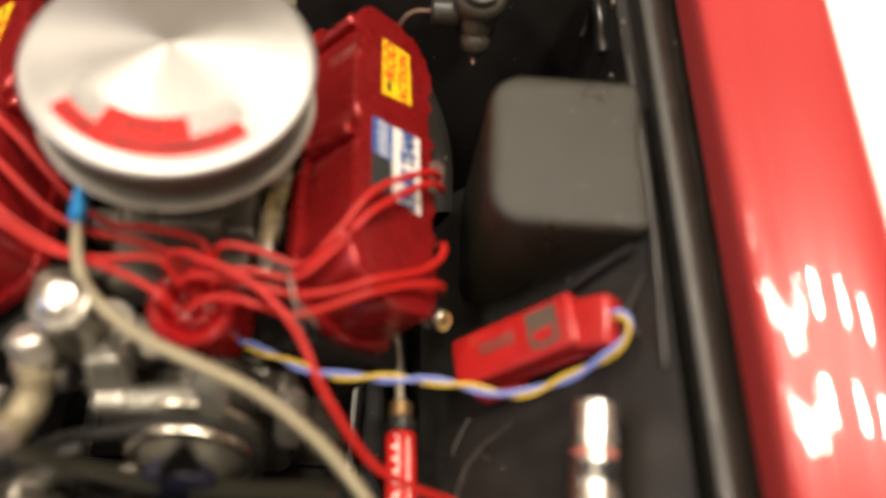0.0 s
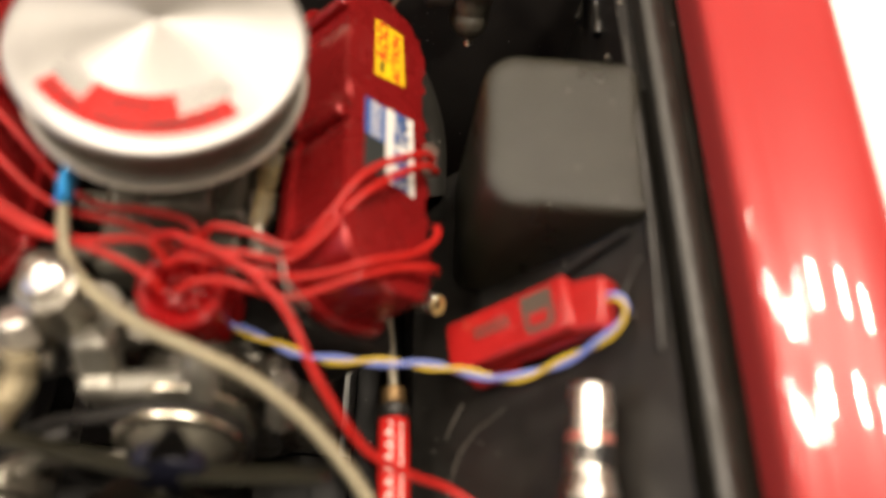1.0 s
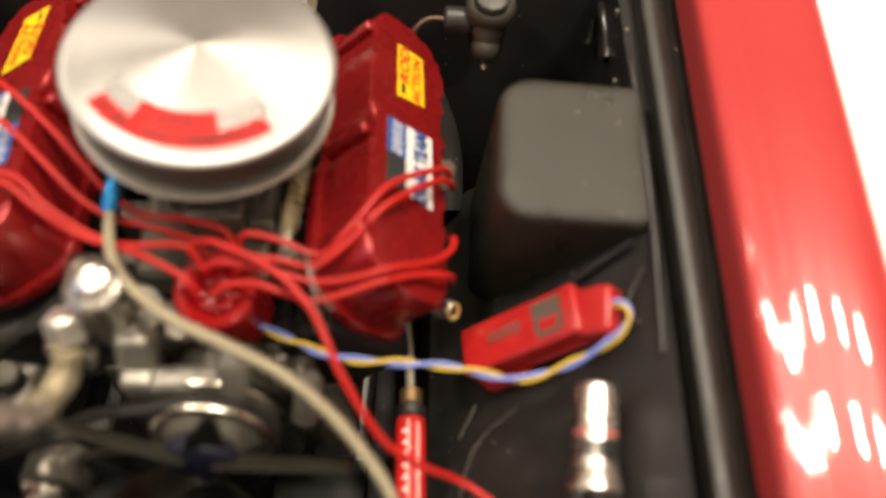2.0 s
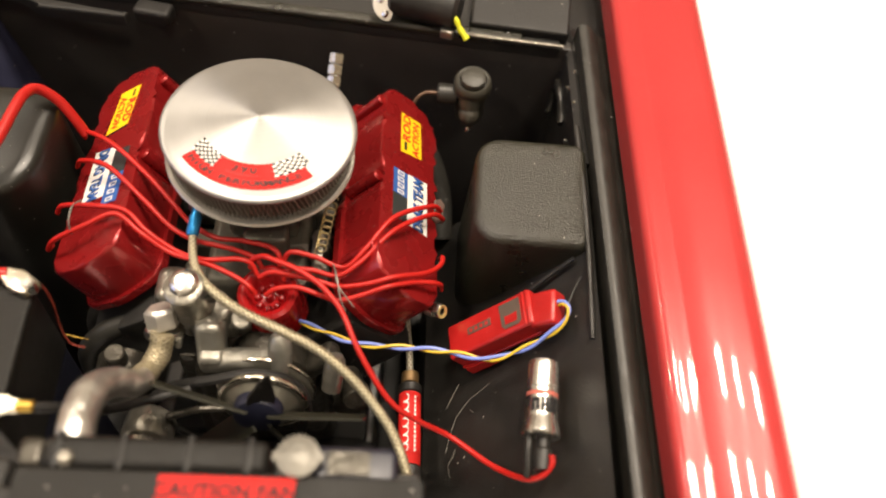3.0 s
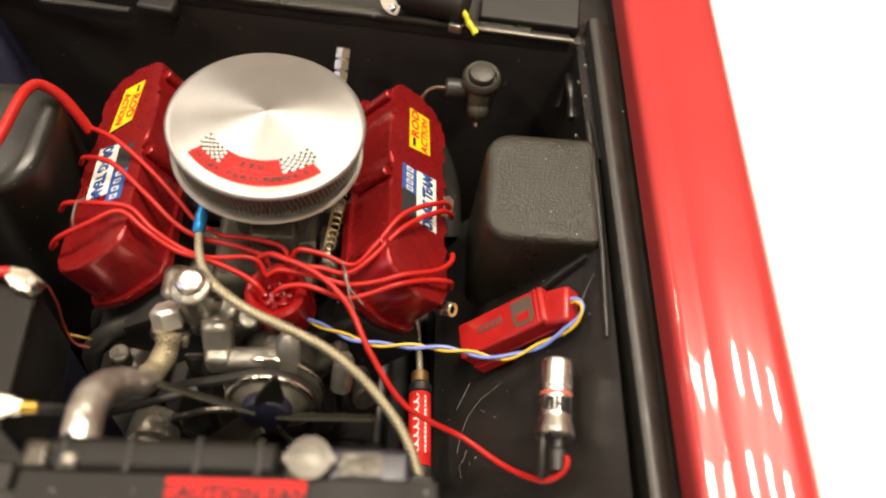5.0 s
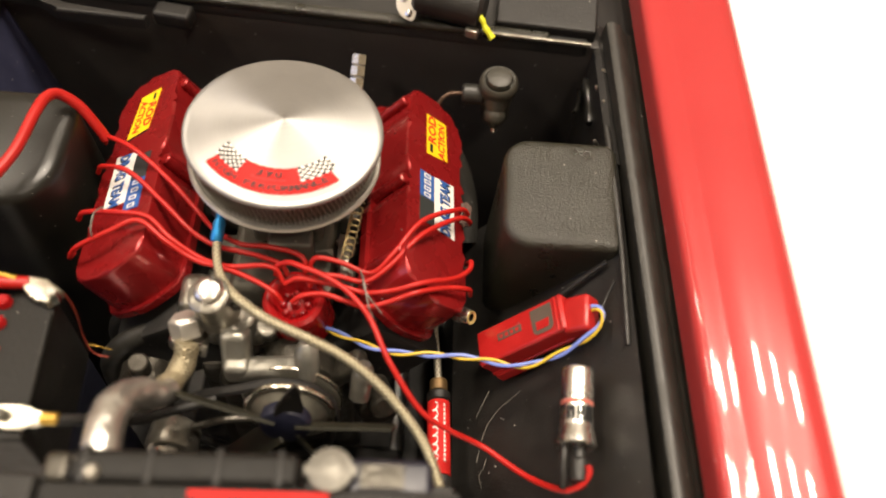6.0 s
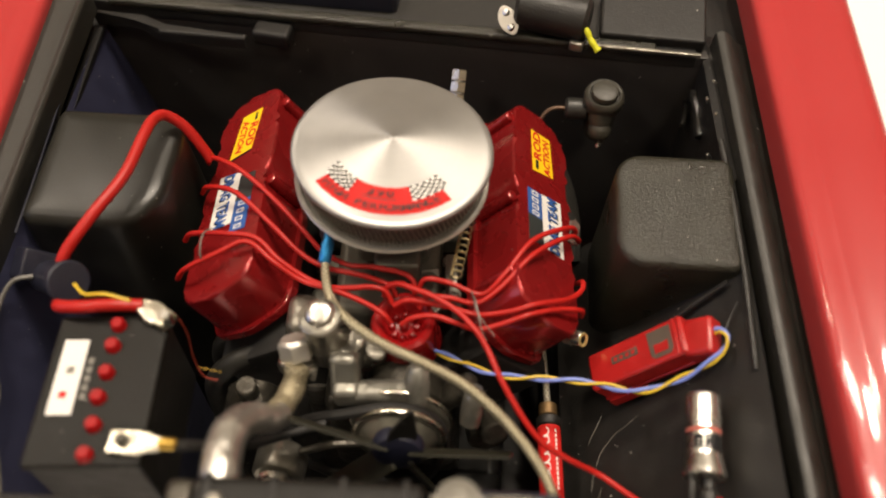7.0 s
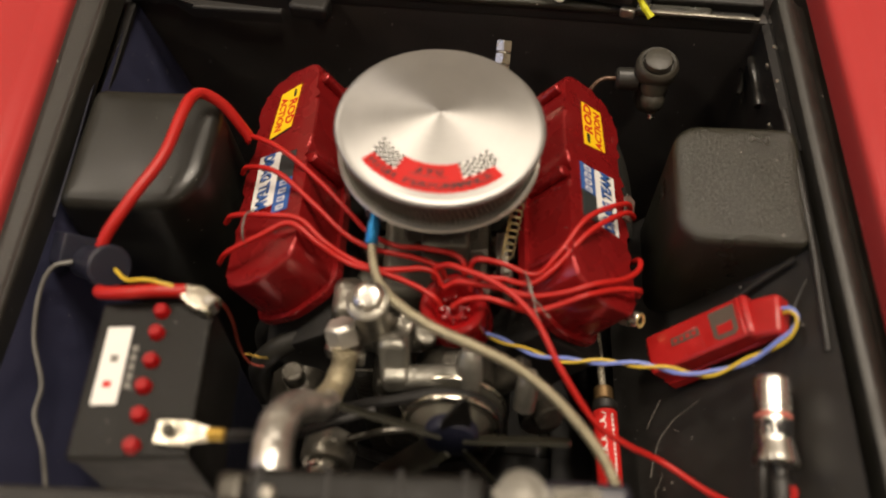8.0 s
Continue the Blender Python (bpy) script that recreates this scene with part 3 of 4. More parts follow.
part("carburettor", join(box(5.6, 7.6, 3.6, (1.0, 0.4, 27.2), 0.5, 3), box(3.6, 1.8, 2.4, (1.4, -4.4, 26.6), 0.4, 3), rod(2.2, 7.0, (1.0, 0.6, 27.8))), CAST_GREEN, engine)
part("throttle_bracket", join(box(0.9, 2.6, 0.5, (5.6, -4.8, 26.9), 0.12), box(0.9, 0.5, 2.4, (5.6, -6.0, 25.9), 0.12)), CAST, engine)
part("front_cover", box(10.5, 4.5, 12, (1.0, -11.3, 14.5), 1.0, 3), CAST_DARK, engine)
part("water_outlet_base", join(rod(1.7, 3.0, (-2.3, -11.0, 24.0)), box(4.6, 2.6, 2.2, (-2.4, -10.6, 24.4), 0.7, 3), rod(0.8, 2.4, (0.2, -10.8, 24.0), (20, 0, 0)), box(2.4, 3.4, 3.2, (-5.6, -8.6, 25.0), 0.8, 3)), CAST, engine)
neck = part("filler_neck", lathe([(0, 0), (1.6, 0), (1.7, 0.5), (1.5, 0.9), (1.42, 3.0), (1.5, 3.2), (1.5, 3.5), (1.3, 3.65), (0, 3.65)], 32, (-3.35, -10.8, 26.4), (6, -4, 0)), CAST, engine)
part("filler_lid", lathe([(0, 0.35), (0.45, 0.36), (0.8, 0.3), (1.0, 0.15), (1.08, -0.1), (1.1, -0.45), (0, -0.45)], 32, (-3.55, -11.05, 30.2), (16, -6, 0)), CHROME, neck, "chrome filler lid")
part("neck_bolt", lathe([(0, 0.5), (0.3, 0.48), (0.42, 0.3), (0.45, 0), (0, 0)], 6, (-1.7, -11.3, 28.6), (10, 0, 0)), CAST_DARK, neck)
part("water_elbow", join(box(2.2, 2.0, 4.2, (-2.0, -13.0, 25.0), 0.6, 4, (-24, 0, 0)), box(6.2, 1.7, 1.7, (0.6, -14.1, 24.3), 0.6, 4, (0, -3, 0)), box(2.0, 1.8, 2.2, (-1.9, -14.0, 24.2), 0.5, 3)), CAST_LIGHT, engine)
part("pump_body", join(rod(3.0, 3.2, (2.2, -11.2, 21.8), (90, 0, 0), 32, 0.5), box(5.0, 2.8, 4.0, (2.4, -12.4, 21.0), 0.9, 3)), CAST_DARK, engine)
part("pump_lug", lathe([(0, 1.6), (0.5, 1.5), (0.85, 1.0), (0.95, 0), (0.9, -1.6), (0, -1.6)], 20, (3.3, -13.8, 25.3), (-32, 0, 0)), CAST_LIGHT, engine)
part("pump_lug", lathe([(0, 1.4), (0.5, 1.3), (0.8, 0.8), (0.85, 0), (0.8, -1.8), (0, -1.8)], 20, (7.4, -14.4, 23.6), (-30, 8, 0)), CAST, engine)
part("pump_arm", box(1.4, 2.0, 4.4, (6.0, -13.2, 22.6), 0.5, 3, (0, 40, 0)), CAST_DARK, engine)
for xx, yy in ((4.4, -7.5), (5.2, -3.0), (4.4, 2.0)):
    part("manifold_bolt", rod(0.45, 0.5, (xx, yy, 25.0), (0, 0, 0), 6), CAST, engine)
part("linkage_plate", box(1.5, 1.5, 0.25, (3.9, -4.2, 24.6), 0.08, 2, (20, 0, 8)), CAST_LIGHT, engine, "pale grey linkage plate")
part("linkage_post", box(0.7, 0.5, 2.6, (6.0, -6.9, 25.0), 0.12, 2, (-20, 0, 0)), CAST_LIGHT, engine, "pale grey linkage post")
for yy in (-9.4, -6.2):
    part("exhaust_runner", tube([(-9.6, yy, 21.5), (-12.0, yy - 0.8, 20.5), (-13.6, yy - 1.2, 18.0), (-14.0, yy - 1.2, 13.0)], 0.9, 16, 6), GREY_DARK, engine)
part("exhaust_runner", tube([(13.2, 9.6, 25.0), (14.9, 8.4, 22.4), (16.0, 6.4, 19.6), (16.2, 3.0, 17.2)], 1.1, 18, 6), GREY_DARK, engine)
part("fuel_pump", join(rod(1.6, 1.6, (8.4, -13.6, 18.6), (80, 0, 10)), rod(1.1, 3.0, (8.2, -13.0, 19.8), (70, 0, 20))), CAST_DARK, engine)
part("steering_pump", join(rod(2.2, 3.0, (-9.5, -12.4, 20.5), (90, 0, 0), 28), rod(0.8, 2.0, (-9.5, -13.6, 22.0))), CAST_DARK, engine)

pulley = thing("water_pump_pulley", (1.6, -15.6, 26.1), (82, 0, 0), "silver stepped pulley on the water pump", "pulley")
rear = part("rear_rim", lathe([(0, -1.0), (3.2, -1.0), (3.8, -0.75), (3.85, -0.55), (3.05, -0.2), (0, -0.15)], 56), STEEL_DULL, pulley)
part("lip", lathe([(3.74, -0.86), (3.86, -0.84), (3.94, -0.7), (3.9, -0.54), (3.76, -0.5)], 64), SILVER, rear, "bright turned lip")
front = part("front_rim", lathe([(2.3, -0.2), (3.05, -0.15), (3.05, 0.1), (3.4, 0.4), (3.45, 0.62), (3.2, 0.85), (2.7, 0.8), (2.3, 0.6)], 56), STEEL_DULL, pulley)
part("lip", lathe([(3.34, 0.42), (3.5, 0.46), (3.54, 0.6), (3.48, 0.78), (3.3, 0.86), (3.2, 0.8)], 64), SILVER, front, "bright turned lip")
part("face", lathe([(3.0, 0.78), (2.7, 1.0), (2.0, 1.8), (1.3, 2.4), (0, 2.5)], 40), STEEL_DULL, pulley)
belt = thing("fan_belt", (0, 0, 0), (0, 0, 0), "black rubber belt looped round the pump pulley", "belt")
part("belt_loop", tube([(-8.0, -15.6, 23.8), (-5.2, -15.5, 26.4), (-2.2, -15.5, 27.9), (0.2, -15.4, 28.95), (1.7, -15.4, 29.2), (3.2, -15.4, 28.8), (4.4, -15.6, 27.6), (4.9, -15.9, 25.8), (4.7, -16.2, 23.4), (3.0, -16.5, 18.5), (-3.0, -16.5, 18.0), (-7.8, -16.0, 21.0), (-8.4, -15.8, 22.6), (-8.0, -15.6, 23.8)], 0.42, 8, 6), BELT, belt)

fan = thing("engine_fan", (1.9, -18.4, 29.2), (78, 0, 0), "dark olive five-blade engine fan with a navy hub", "fan")
part("hub", lathe([(0, 0.7), (1.3, 0.68), (1.75, 0.5), (1.9, 0.1), (1.8, -0.5), (0, -0.6)], 28), BLUE_HUB, fan, "navy blue fan hub")


def blade(angle, length, twist):
    tip = 0.95 if length > 5 else 0.25
    bm = slab([(0.9, -1.0), (2.2, -1.0), (length, -tip), (length + 0.2, 0), (length, tip), (2.2, 1.0), (0.9, 1.0)], -0.12, 0.12, 0.05, 1)
    bm.transform(pose(0, 0, 0.3, 0, 0, angle) @ pose(0, 0, 0, twist, 0, 0))
    return bm


for k, ang in enumerate((4, 78, 158, 228, 300)):
    part("blade", blade(ang, 7.8 if k != 1 else 4.6, (46, 12, -44, 40, 40)[k]), OLIVE if k != 1 else BLACK, fan)

alternator = thing("alternator", (-7.4, -19.2, 23.6), (78, 0, 0), "silver alternator with a small pulley beside the fan", "alternator")
part("case", lathe([(0, -2.4), (1.7, -2.4), (2.0, -2.0), (2.0, -0.4), (1.7, 0), (0.8, 0.1), (0, 0.1)], 32), CAST, alternator)
part("drive_pulley", lathe([(0, 0.1), (1.3, 0.1), (1.5, 0.3), (1.1, 0.6), (1.5, 0.9), (1.3, 1.1), (0.5, 1.0), (0.4, 1.5), (0, 1.5)], 28), CHROME, alternator)
part("adjusting_arm", tube([(1.6, 1.6, -1.4), (4.2, 2.6, -1.6), (6.0, 2.4, -2.0)], 0.3, 8, 5), CAST_DARK, alternator)

# ---- valve covers with their decals ----
COVER = [(-2.9, 10.3), (-2.9, 7.0), (-3.2, 6.4), (-3.2, 1.6), (-2.75, 0.9), (-2.75, 0.1), (-3.2, -0.8), (-3.2, -8.2), (-2.4, -9.2), (0.0, -10.2), (2.6, -10.0), (3.3, -9.4),
         (3.3, -5.5), (3.0, -4.8), (3.0, -2.5), (3.4, -1.5), (3.4, 1.6), (2.9, 2.4), (2.9, 5.4), (3.3, 6.2), (3.2, 8.9), (2.7, 9.7), (1.0, 10.9), (-2.0, 11.2)]


def decal(name, outline, material, parent, z=0.0, label=""):
    return part(name, slab(outline, z, z + 0.05), material, parent, label, False)


def strip(x0, x1, y0, y1):
    return [(x0, y0), (x1, y0), (x1, y1), (x0, y1)]


def rounded(outline, r):
    """The outline with its corners turned into short arcs."""
    out = []
    n = len(outline)
    for i in range(n):
        a, b, c = Vector(outline[i - 1]), Vector(outline[i]), Vector(outline[(i + 1) % n])
        u, v = a - b, c - b
        p, q = b + u.normalized() * min(r, 0.45 * u.length), b + v.normalized() * min(r, 0.45 * v.length)
        out += [tuple(p), tuple(p * 0.25 + b * 0.5 + q * 0.25), tuple(q)]
    return out


def valve_cover(loc, rot, side, label):
    """side +1: outboard towards +x."""
    ob = thing("valve_cover", loc, rot, label, "valve cover", "valve covers")
    out = rounded([(x * side, y) for x, y in COVER], 0.7)
    part("cover_body", slab(out, -4.2, 0, 0.32, 4, flare=1.05), CANDY, ob)
    part("flange", slab([(x * 1.18, y * 1.06) for x, y in out], -4.9, -4.2, 0.2, 2), CANDY, ob)
    for y in (9.2, 0.5, -6.5):
        part("bolt_post", rod(0.48, 3.9, (-3.12 * side, y, -4.25), (0, 0, 0), 18), CANDY, ob)
    return ob


vr = valve_cover((11.65, 1.0, 31.9), (0, 42, 3), 1, "candy red valve cover with racing decals below the brake cylinder")
vl = valve_cover((-13.3, 1.0, 32.5), (0, -30, 3), -1, "candy red valve cover with racing decals near the battery")

yd = decal("sponsor_decal", [(-1.1, 4.1), (1.35, 4.5), (1.2, 8.75), (-1.1, 8.65)], YELLOW, vr, 0.0, "yellow sponsor decal with red letters")
lettering("ROD", 1.25, DECAL_RED, yd, (-0.45, 7.1, 0.065), (0, 0, 90), 1.15)
lettering("ACTION", 1.05, DECAL_RED, yd, (0.65, 6.4, 0.065), (0, 0, 90), 0.98)
decal("print_bar", strip(-0.75, -0.45, 4.5, 5.4), INK, yd, 0.045)
yd = decal("sponsor_decal", [(-1.5, 3.9), (0.75, 4.4), (1.15, 9.0), (-0.95, 8.7)], YELLOW, vl, 0.0, "yellow sponsor decal with red letters")
lettering("ROD", 1.15, DECAL_RED, yd, (0.42, 6.2, 0.065), (0, 0, -94), 1.1)
lettering("ACTION", 1.0, DECAL_RED, yd, (-0.62, 6.2, 0.065), (0, 0, -94), 0.95)
decal("print_bar", strip(0.5, 0.72, 7.8, 8.6), INK, yd, 0.045)
decal("decal_border", [(-1.55, 3.7), (0.72, 4.2), (0.74, 4.34), (-1.55, 3.84)], INK, yd, -0.01)


def team_decal(cover, side):
    """Blue and grey panels inboard, a white lettered panel outboard."""
    s = side
    wd = decal("team_decal", [(-0.25 * s, -3.3), (2.05 * s, -3.5), (2.05 * s, 2.2), (-0.25 * s, 1.95)], WHITE, cover, 0.0, "white team decal with dark blue letters")
    lettering("DRAG TEAM", 1.5, DECAL_BLUE, wd, (1.0 * s, -0.65, 0.065), (0, 0, 90 * s), 0.66)
    lettering("DRAG TEAM", 1.5, INK, wd, (1.12 * s, -0.72, 0.058), (0, 0, 90 * s), 0.66, "letter_shadow")
    if s > 0:
        blue, dark = (-0.75, 1.9), (-3.25, -0.75)
    else:
        blue, dark = (-4.3, -1.2), (-1.2, 1.5)
    bd = decal("maker_panel", strip(min(-1.85 * s, -0.25 * s), max(-1.85 * s, -0.25 * s), *blue), DECAL_BLUE, cover, 0.0, "blue panel with plain white blocks")
    decal("grey_panel", strip(min(-1.85 * s, -0.25 * s), max(-1.85 * s, -0.25 * s), *dark), DECAL_DARK, cover, 0.0)
    for k in range(4):
        y = blue[0] + (blue[1] - blue[0]) * (k + 0.5) / 4
        for dx in (-1.36, -0.74):
            decal("white_block", strip(min((dx - 0.05) * s, (dx + 0.05) * s), max((dx - 0.05) * s, (dx + 0.05) * s), y - 0.22, y + 0.2), WHITE, bd, 0.045)
        for dy in (-0.22, 0.1):
            decal("white_block", strip(min(-1.31 * s, -0.79 * s), max(-1.31 * s, -0.79 * s), y + dy, y + dy + 0.1), WHITE, bd, 0.045)


team_decal(vr, 1)
team_decal(vl, -1)

# ---- air cleaner ----
ac = thing("air_cleaner", (-0.12, 0.78, 39.16), (-0.2, 3.7, 0), "round turned aluminium air cleaner with a red checkered decal", "air cleaner")
DOME = 1.0


def dome(r):
    return DOME * max(0.0, 1 - r / 7.1) ** 1.04


lid = part("lid", lathe([(0, DOME)] + [(r, dome(r)) for r in (0.12, 0.4, 0.9, 1.6, 2.5, 3.5, 4.5, 5.5, 6.4, 6.95)] + [(7.3, -0.02), (7.44, -0.09), (7.5, -0.2), (7.5, -0.34), (7.42, -0.45), (7.1, -0.47), (0, -0.42)], 160), ALU, ac)
part("filter_element", lathe([(6.6, -0.4), (6.65, -1.0), (6.65, -2.6), (6.6, -3.1)], 528, wave=132, amp=0.16), PLEAT, ac)
tagged(part("screen", join(*[tube([(6.86 * math.cos(a + 0.035 * q), 6.86 * math.sin(a + 0.035 * q), -0.42 - 0.66 * q) for q in range(5)], 0.05, 4, 0) for a in [2 * math.pi * k / 110 for k in range(110)]]), PEWTER, ac), kind="stuff")
part("base_pan", lathe([(0, -3.75), (6.0, -3.75), (6.8, -3.6), (7.3, -3.35), (7.45, -3.12), (7.36, -2.98), (7.1, -2.98), (6.9, -3.15), (0, -3.15)], 120), SILVER_PAINT, ac)


def arc_patch(r0, r1, a0, a1, b0=None, b1=None, n=24, lift=0.03):
    """A thin patch on the domed lid between two radii and angles (degrees); b: angles on the outer edge."""
    b0, b1 = a0 if b0 is None else b0, a1 if b1 is None else b1
    bm = bmesh.new()
    rows = []
    m = 4
    for j in range(m + 1):
        f = j / m
        r = r0 + (r1 - r0) * f
        row = []
        for i in range(n + 1):
            g = i / n
            a = radians((a0 + (a1 - a0) * g) * (1 - f) + (b0 + (b1 - b0) * g) * f)
            row.append(bm.verts.new((r * math.cos(a), r * math.sin(a), dome(r) + lift)))
        rows.append(row)
    for p, q in zip(rows, rows[1:]):
        for i in range(n):
            bm.faces.new((p[i], p[i + 1], q[i + 1], q[i]))
    low = bmesh.ops.extrude_face_region(bm, geom=bm.faces[:])
    bmesh.ops.translate(bm, vec=(0, 0, -0.025), verts=[e for e in low["geom"] if isinstance(e, bmesh.types.BMVert)])
    return bm


badge = part("checkered_badge", join(arc_patch(5.45, 6.5, -141, -44), arc_patch(4.3, 5.45, -119, -69)), DECAL_RED, lid, "red arched badge with checkered ends")
for a0, a1 in ((-148, -119), (-69, -38)):
    part("check_field", arc_patch(4.3, 5.5, a0, a1, a0 + 5 if a0 < -100 else a0, a1 if a0 < -100 else a1 - 3), WHITE, lid)
    cells = []
    for j in range(6):
        for i in range(9):
            if (i + j) % 2 == 0:
                da = (a1 - a0) / 9
                f0 = 5 * (j / 6) if a0 < -100 else 0
                cells.append(arc_patch(4.3 + 0.2 * j, 4.5 + 0.2 * j, a0 + da * i + f0 * (1 - i / 9), a0 + da * (i + 1) + f0 * (1 - i / 9), n=1, lift=0.042))
    tagged(part("check_pattern", join(*cells), INK, lid, "", False), kind="stuff")


def arc_text(text, size, r, a0, a1, material):
    for k, ch in enumerate(text):
        if ch == " ":
            continue
        a = a0 + (a1 - a0) * (k + 0.5) / len(text)
        lettering(ch, size, material, lid, (r * math.cos(radians(a)), r * math.sin(radians(a)), dome(r) + 0.05), (0, 0, a + 90), 1.15, "badge_letter")


arc_text("390", 0.95, 4.85, -106, -82, BADGE_INK)
arc_text("HIGH PERFORMANCE", 0.8, 5.95, -138, -50, BADGE_INK)
part("badge_print", arc_patch(5.28, 5.34, -108, -80, lift=0.045), BADGE_INK, lid, "", False)

# ---- distributor and ignition wires ----
dist = thing("distributor", (1.8, -8.8, 25.9), (8, -4, 0), "glossy red distributor cap with red wires plugged in", "distributor")
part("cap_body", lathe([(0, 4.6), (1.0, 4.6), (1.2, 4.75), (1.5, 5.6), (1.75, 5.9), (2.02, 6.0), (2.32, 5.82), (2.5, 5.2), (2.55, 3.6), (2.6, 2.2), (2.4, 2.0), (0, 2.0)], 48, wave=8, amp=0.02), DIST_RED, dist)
part("shaft_housing", lathe([(0, 2.0), (1.7, 2.0), (1.9, 1.2), (1.2, 0.4), (1.1, -3), (0, -3)], 28), CAST_DARK, dist)
for k in range(8):
    a = 2 * math.pi * k / 8
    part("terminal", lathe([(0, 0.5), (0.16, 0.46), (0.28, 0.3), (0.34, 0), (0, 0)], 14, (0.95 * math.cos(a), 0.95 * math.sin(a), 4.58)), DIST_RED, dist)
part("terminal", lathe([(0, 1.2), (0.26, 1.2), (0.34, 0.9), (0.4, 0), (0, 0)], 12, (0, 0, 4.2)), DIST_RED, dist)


def spark_wire(*path):
    """One wire from its plug, over the cover, to the cap."""
    w = thing("spark_plug_wire", path[0], (0, 0, 0), "red rubber spark plug wire draped over the valve cover", "wire", "spark plug wires")
    o = Vector(path[0])
    part("cord", tube([Vector(p) - o for p in path], 0.21, 10, 8), WIRE_RED, w)


spark_wire((14.4, 1.6, 28.9), (14.4, 0.7, 30.2), (13.6, -0.1, 31.8), (10.7, -3.1, 33.9), (8.7, -6.1, 33.6), (7.1, -7.4, 32.6), (4.8, -6.9, 33.0), (2.9, -6.9, 33.4), (2.3, -7.4, 32.4))
spark_wire((14.6, 0.8, 28.6), (14.6, -0.1, 30.2), (13.6, -1.0, 31.8), (10.8, -4.3, 33.8), (8.4, -7.2, 33.3), (6.7, -8.2, 32.6), (4.6, -8.2, 33.1), (3.0, -8.4, 33.2), (2.6, -8.9, 32.5))
spark_wire((14.6, -3.0, 28.2), (14.8, -4.4, 30.6), (14.6, -5.6, 31.2), (13.5, -6.9, 31.9), (11.1, -8.4, 33.3), (9.0, -9.1, 33.1), (6.9, -9.2, 32.6), (5.2, -9.0, 32.9), (3.4, -8.8, 33.1), (1.7, -8.6, 33.0), (0.7, -8.8, 32.4))
spark_wire((14.9, -6.4, 28.8), (14.6, -7.2, 30.9), (12.9, -7.9, 32.0), (10.7, -9.1, 33.0), (8.6, -9.8, 32.5), (6.9, -10.2, 32.2), (5.3, -10.1, 32.8), (3.7, -9.8, 33.0), (2.2, -9.95, 32.8), (1.4, -10.2, 32.2))
spark_wire((-16.6, 4.6, 31.6), (-15.7, 3.8, 33.3), (-12.7, 1.7, 34.4), (-9.4, -0.9, 34.0), (-6.7, -3.4, 33.5), (-5.2, -4.7, 33.0), (-3.1, -5.8, 33.0), (-1.2, -5.95, 33.1), (1.0, -6.3, 33.1), (1.9, -6.8, 32.9), (2.1, -7.5, 32.2))
spark_wire((-16.4, 1.5, 31.4), (-15.4, 0.9, 33.0), (-12.5, -0.7, 34.5), (-9.3, -3.2, 34.0), (-6.8, -5.2, 33.3), (-4.8, -6.2, 33.1), (-2.9, -6.7, 33.3), (-1.4, -7.0, 33.3), (0.2, -7.4, 33.0), (0.8, -7.9, 32.3))
spark_wire((-16.6, -3.4, 31.4), (-15.5, -3.8, 33.0), (-12.3, -4.7, 34.5), (-10.0, -5.0, 34.6), (-8.1, -6.4, 34.0), (-5.9, -7.3, 33.0), (-4.0, -7.95, 33.1), (-2.6, -8.05, 33.3), (-1.0, -7.9, 33.4), (0.0, -8.0, 33.1), (0.5, -8.5, 32.3))
spark_wire((-16.8, -5.6, 29.8), (-16.3, -6.9, 31.2), (-15.2, -7.1, 33.0), (-12.7, -6.4, 34.3), (-10.5, -5.6, 34.9), (-8.4, -6.8, 34.3), (-6.3, -7.6, 33.2), (-4.2, -8.1, 33.1), (-2.6, -8.55, 33.0), (-1.0, -9.2, 32.9), (0.1, -9.8, 32.7), (0.6, -10.1, 32.1))

cw = thing("coil_wire", (0, 0, 0), (0, 0, 0), "red high-tension wire from the distributor to the coil", "wire")
part("cord", tube([(-0.1, -8.0, 32.4), (0.1, -7.7, 33.2), (1.0, -7.7, 33.75), (2.1, -8.15, 33.9), (3.6, -8.7, 33.9), (5.3, -9.65, 33.75), (6.6, -10.8, 33.5), (7.6, -12.0, 33.0), (9.1, -14.6, 32.0), (11.4, -17.1, 30.0), (13.6, -17.9, 28.5), (16.4, -18.3, 26.6), (19.4, -20.5, 27.2), (21.5, -22.2, 29.4), (22.6, -22.4, 30.7), (23.2, -21.8, 31.4), (23.15, -21.2, 31.7)], 0.225, 10, 8), WIRE_RED, cw)

clip = thing("wire_separator", (14.2, 0.6, 30.3), (20, 40, 10), "small brown-grey wire separator with two holes", "clip")
part("plate", slab([(-0.5, -0.9), (0.0, -1.15), (0.55, -0.9), (0.45, 0), (0.6, 0.8), (0.0, 1.1), (-0.5, 0.85), (-0.35, 0)], -0.12, 0.12, 0.05), CLIP_BROWN, clip)
tie = thing("wire_tie", (0, 0, 0), (0, 0, 0), "thin grey tie twisted round the wires", "tie")
part("strand", tube([(6.3, -7.6, 33.2), (6.7, -8.8, 33.6), (7.2, -10.6, 33.0), (7.6, -11.2, 32.4)], 0.06, 6, 6), GREY_INK, tie)
part("strand", tube([(6.4, -7.9, 33.3), (6.9, -9.6, 33.4), (8.2, -10.9, 32.6)], 0.05, 6, 6), GREY_INK, tie)
tie = thing("wire_tie", (0, 0, 0), (0, 0, 0), "thin grey tie twisted round two red wires", "tie")
part("strand", tube([(-13.6, -4.2, 34.4), (-13.9, -5.2, 34.9), (-13.9, -6.5, 34.5), (-13.8, -6.9, 33.6)], 0.07, 6, 6), GREY_INK, tie)

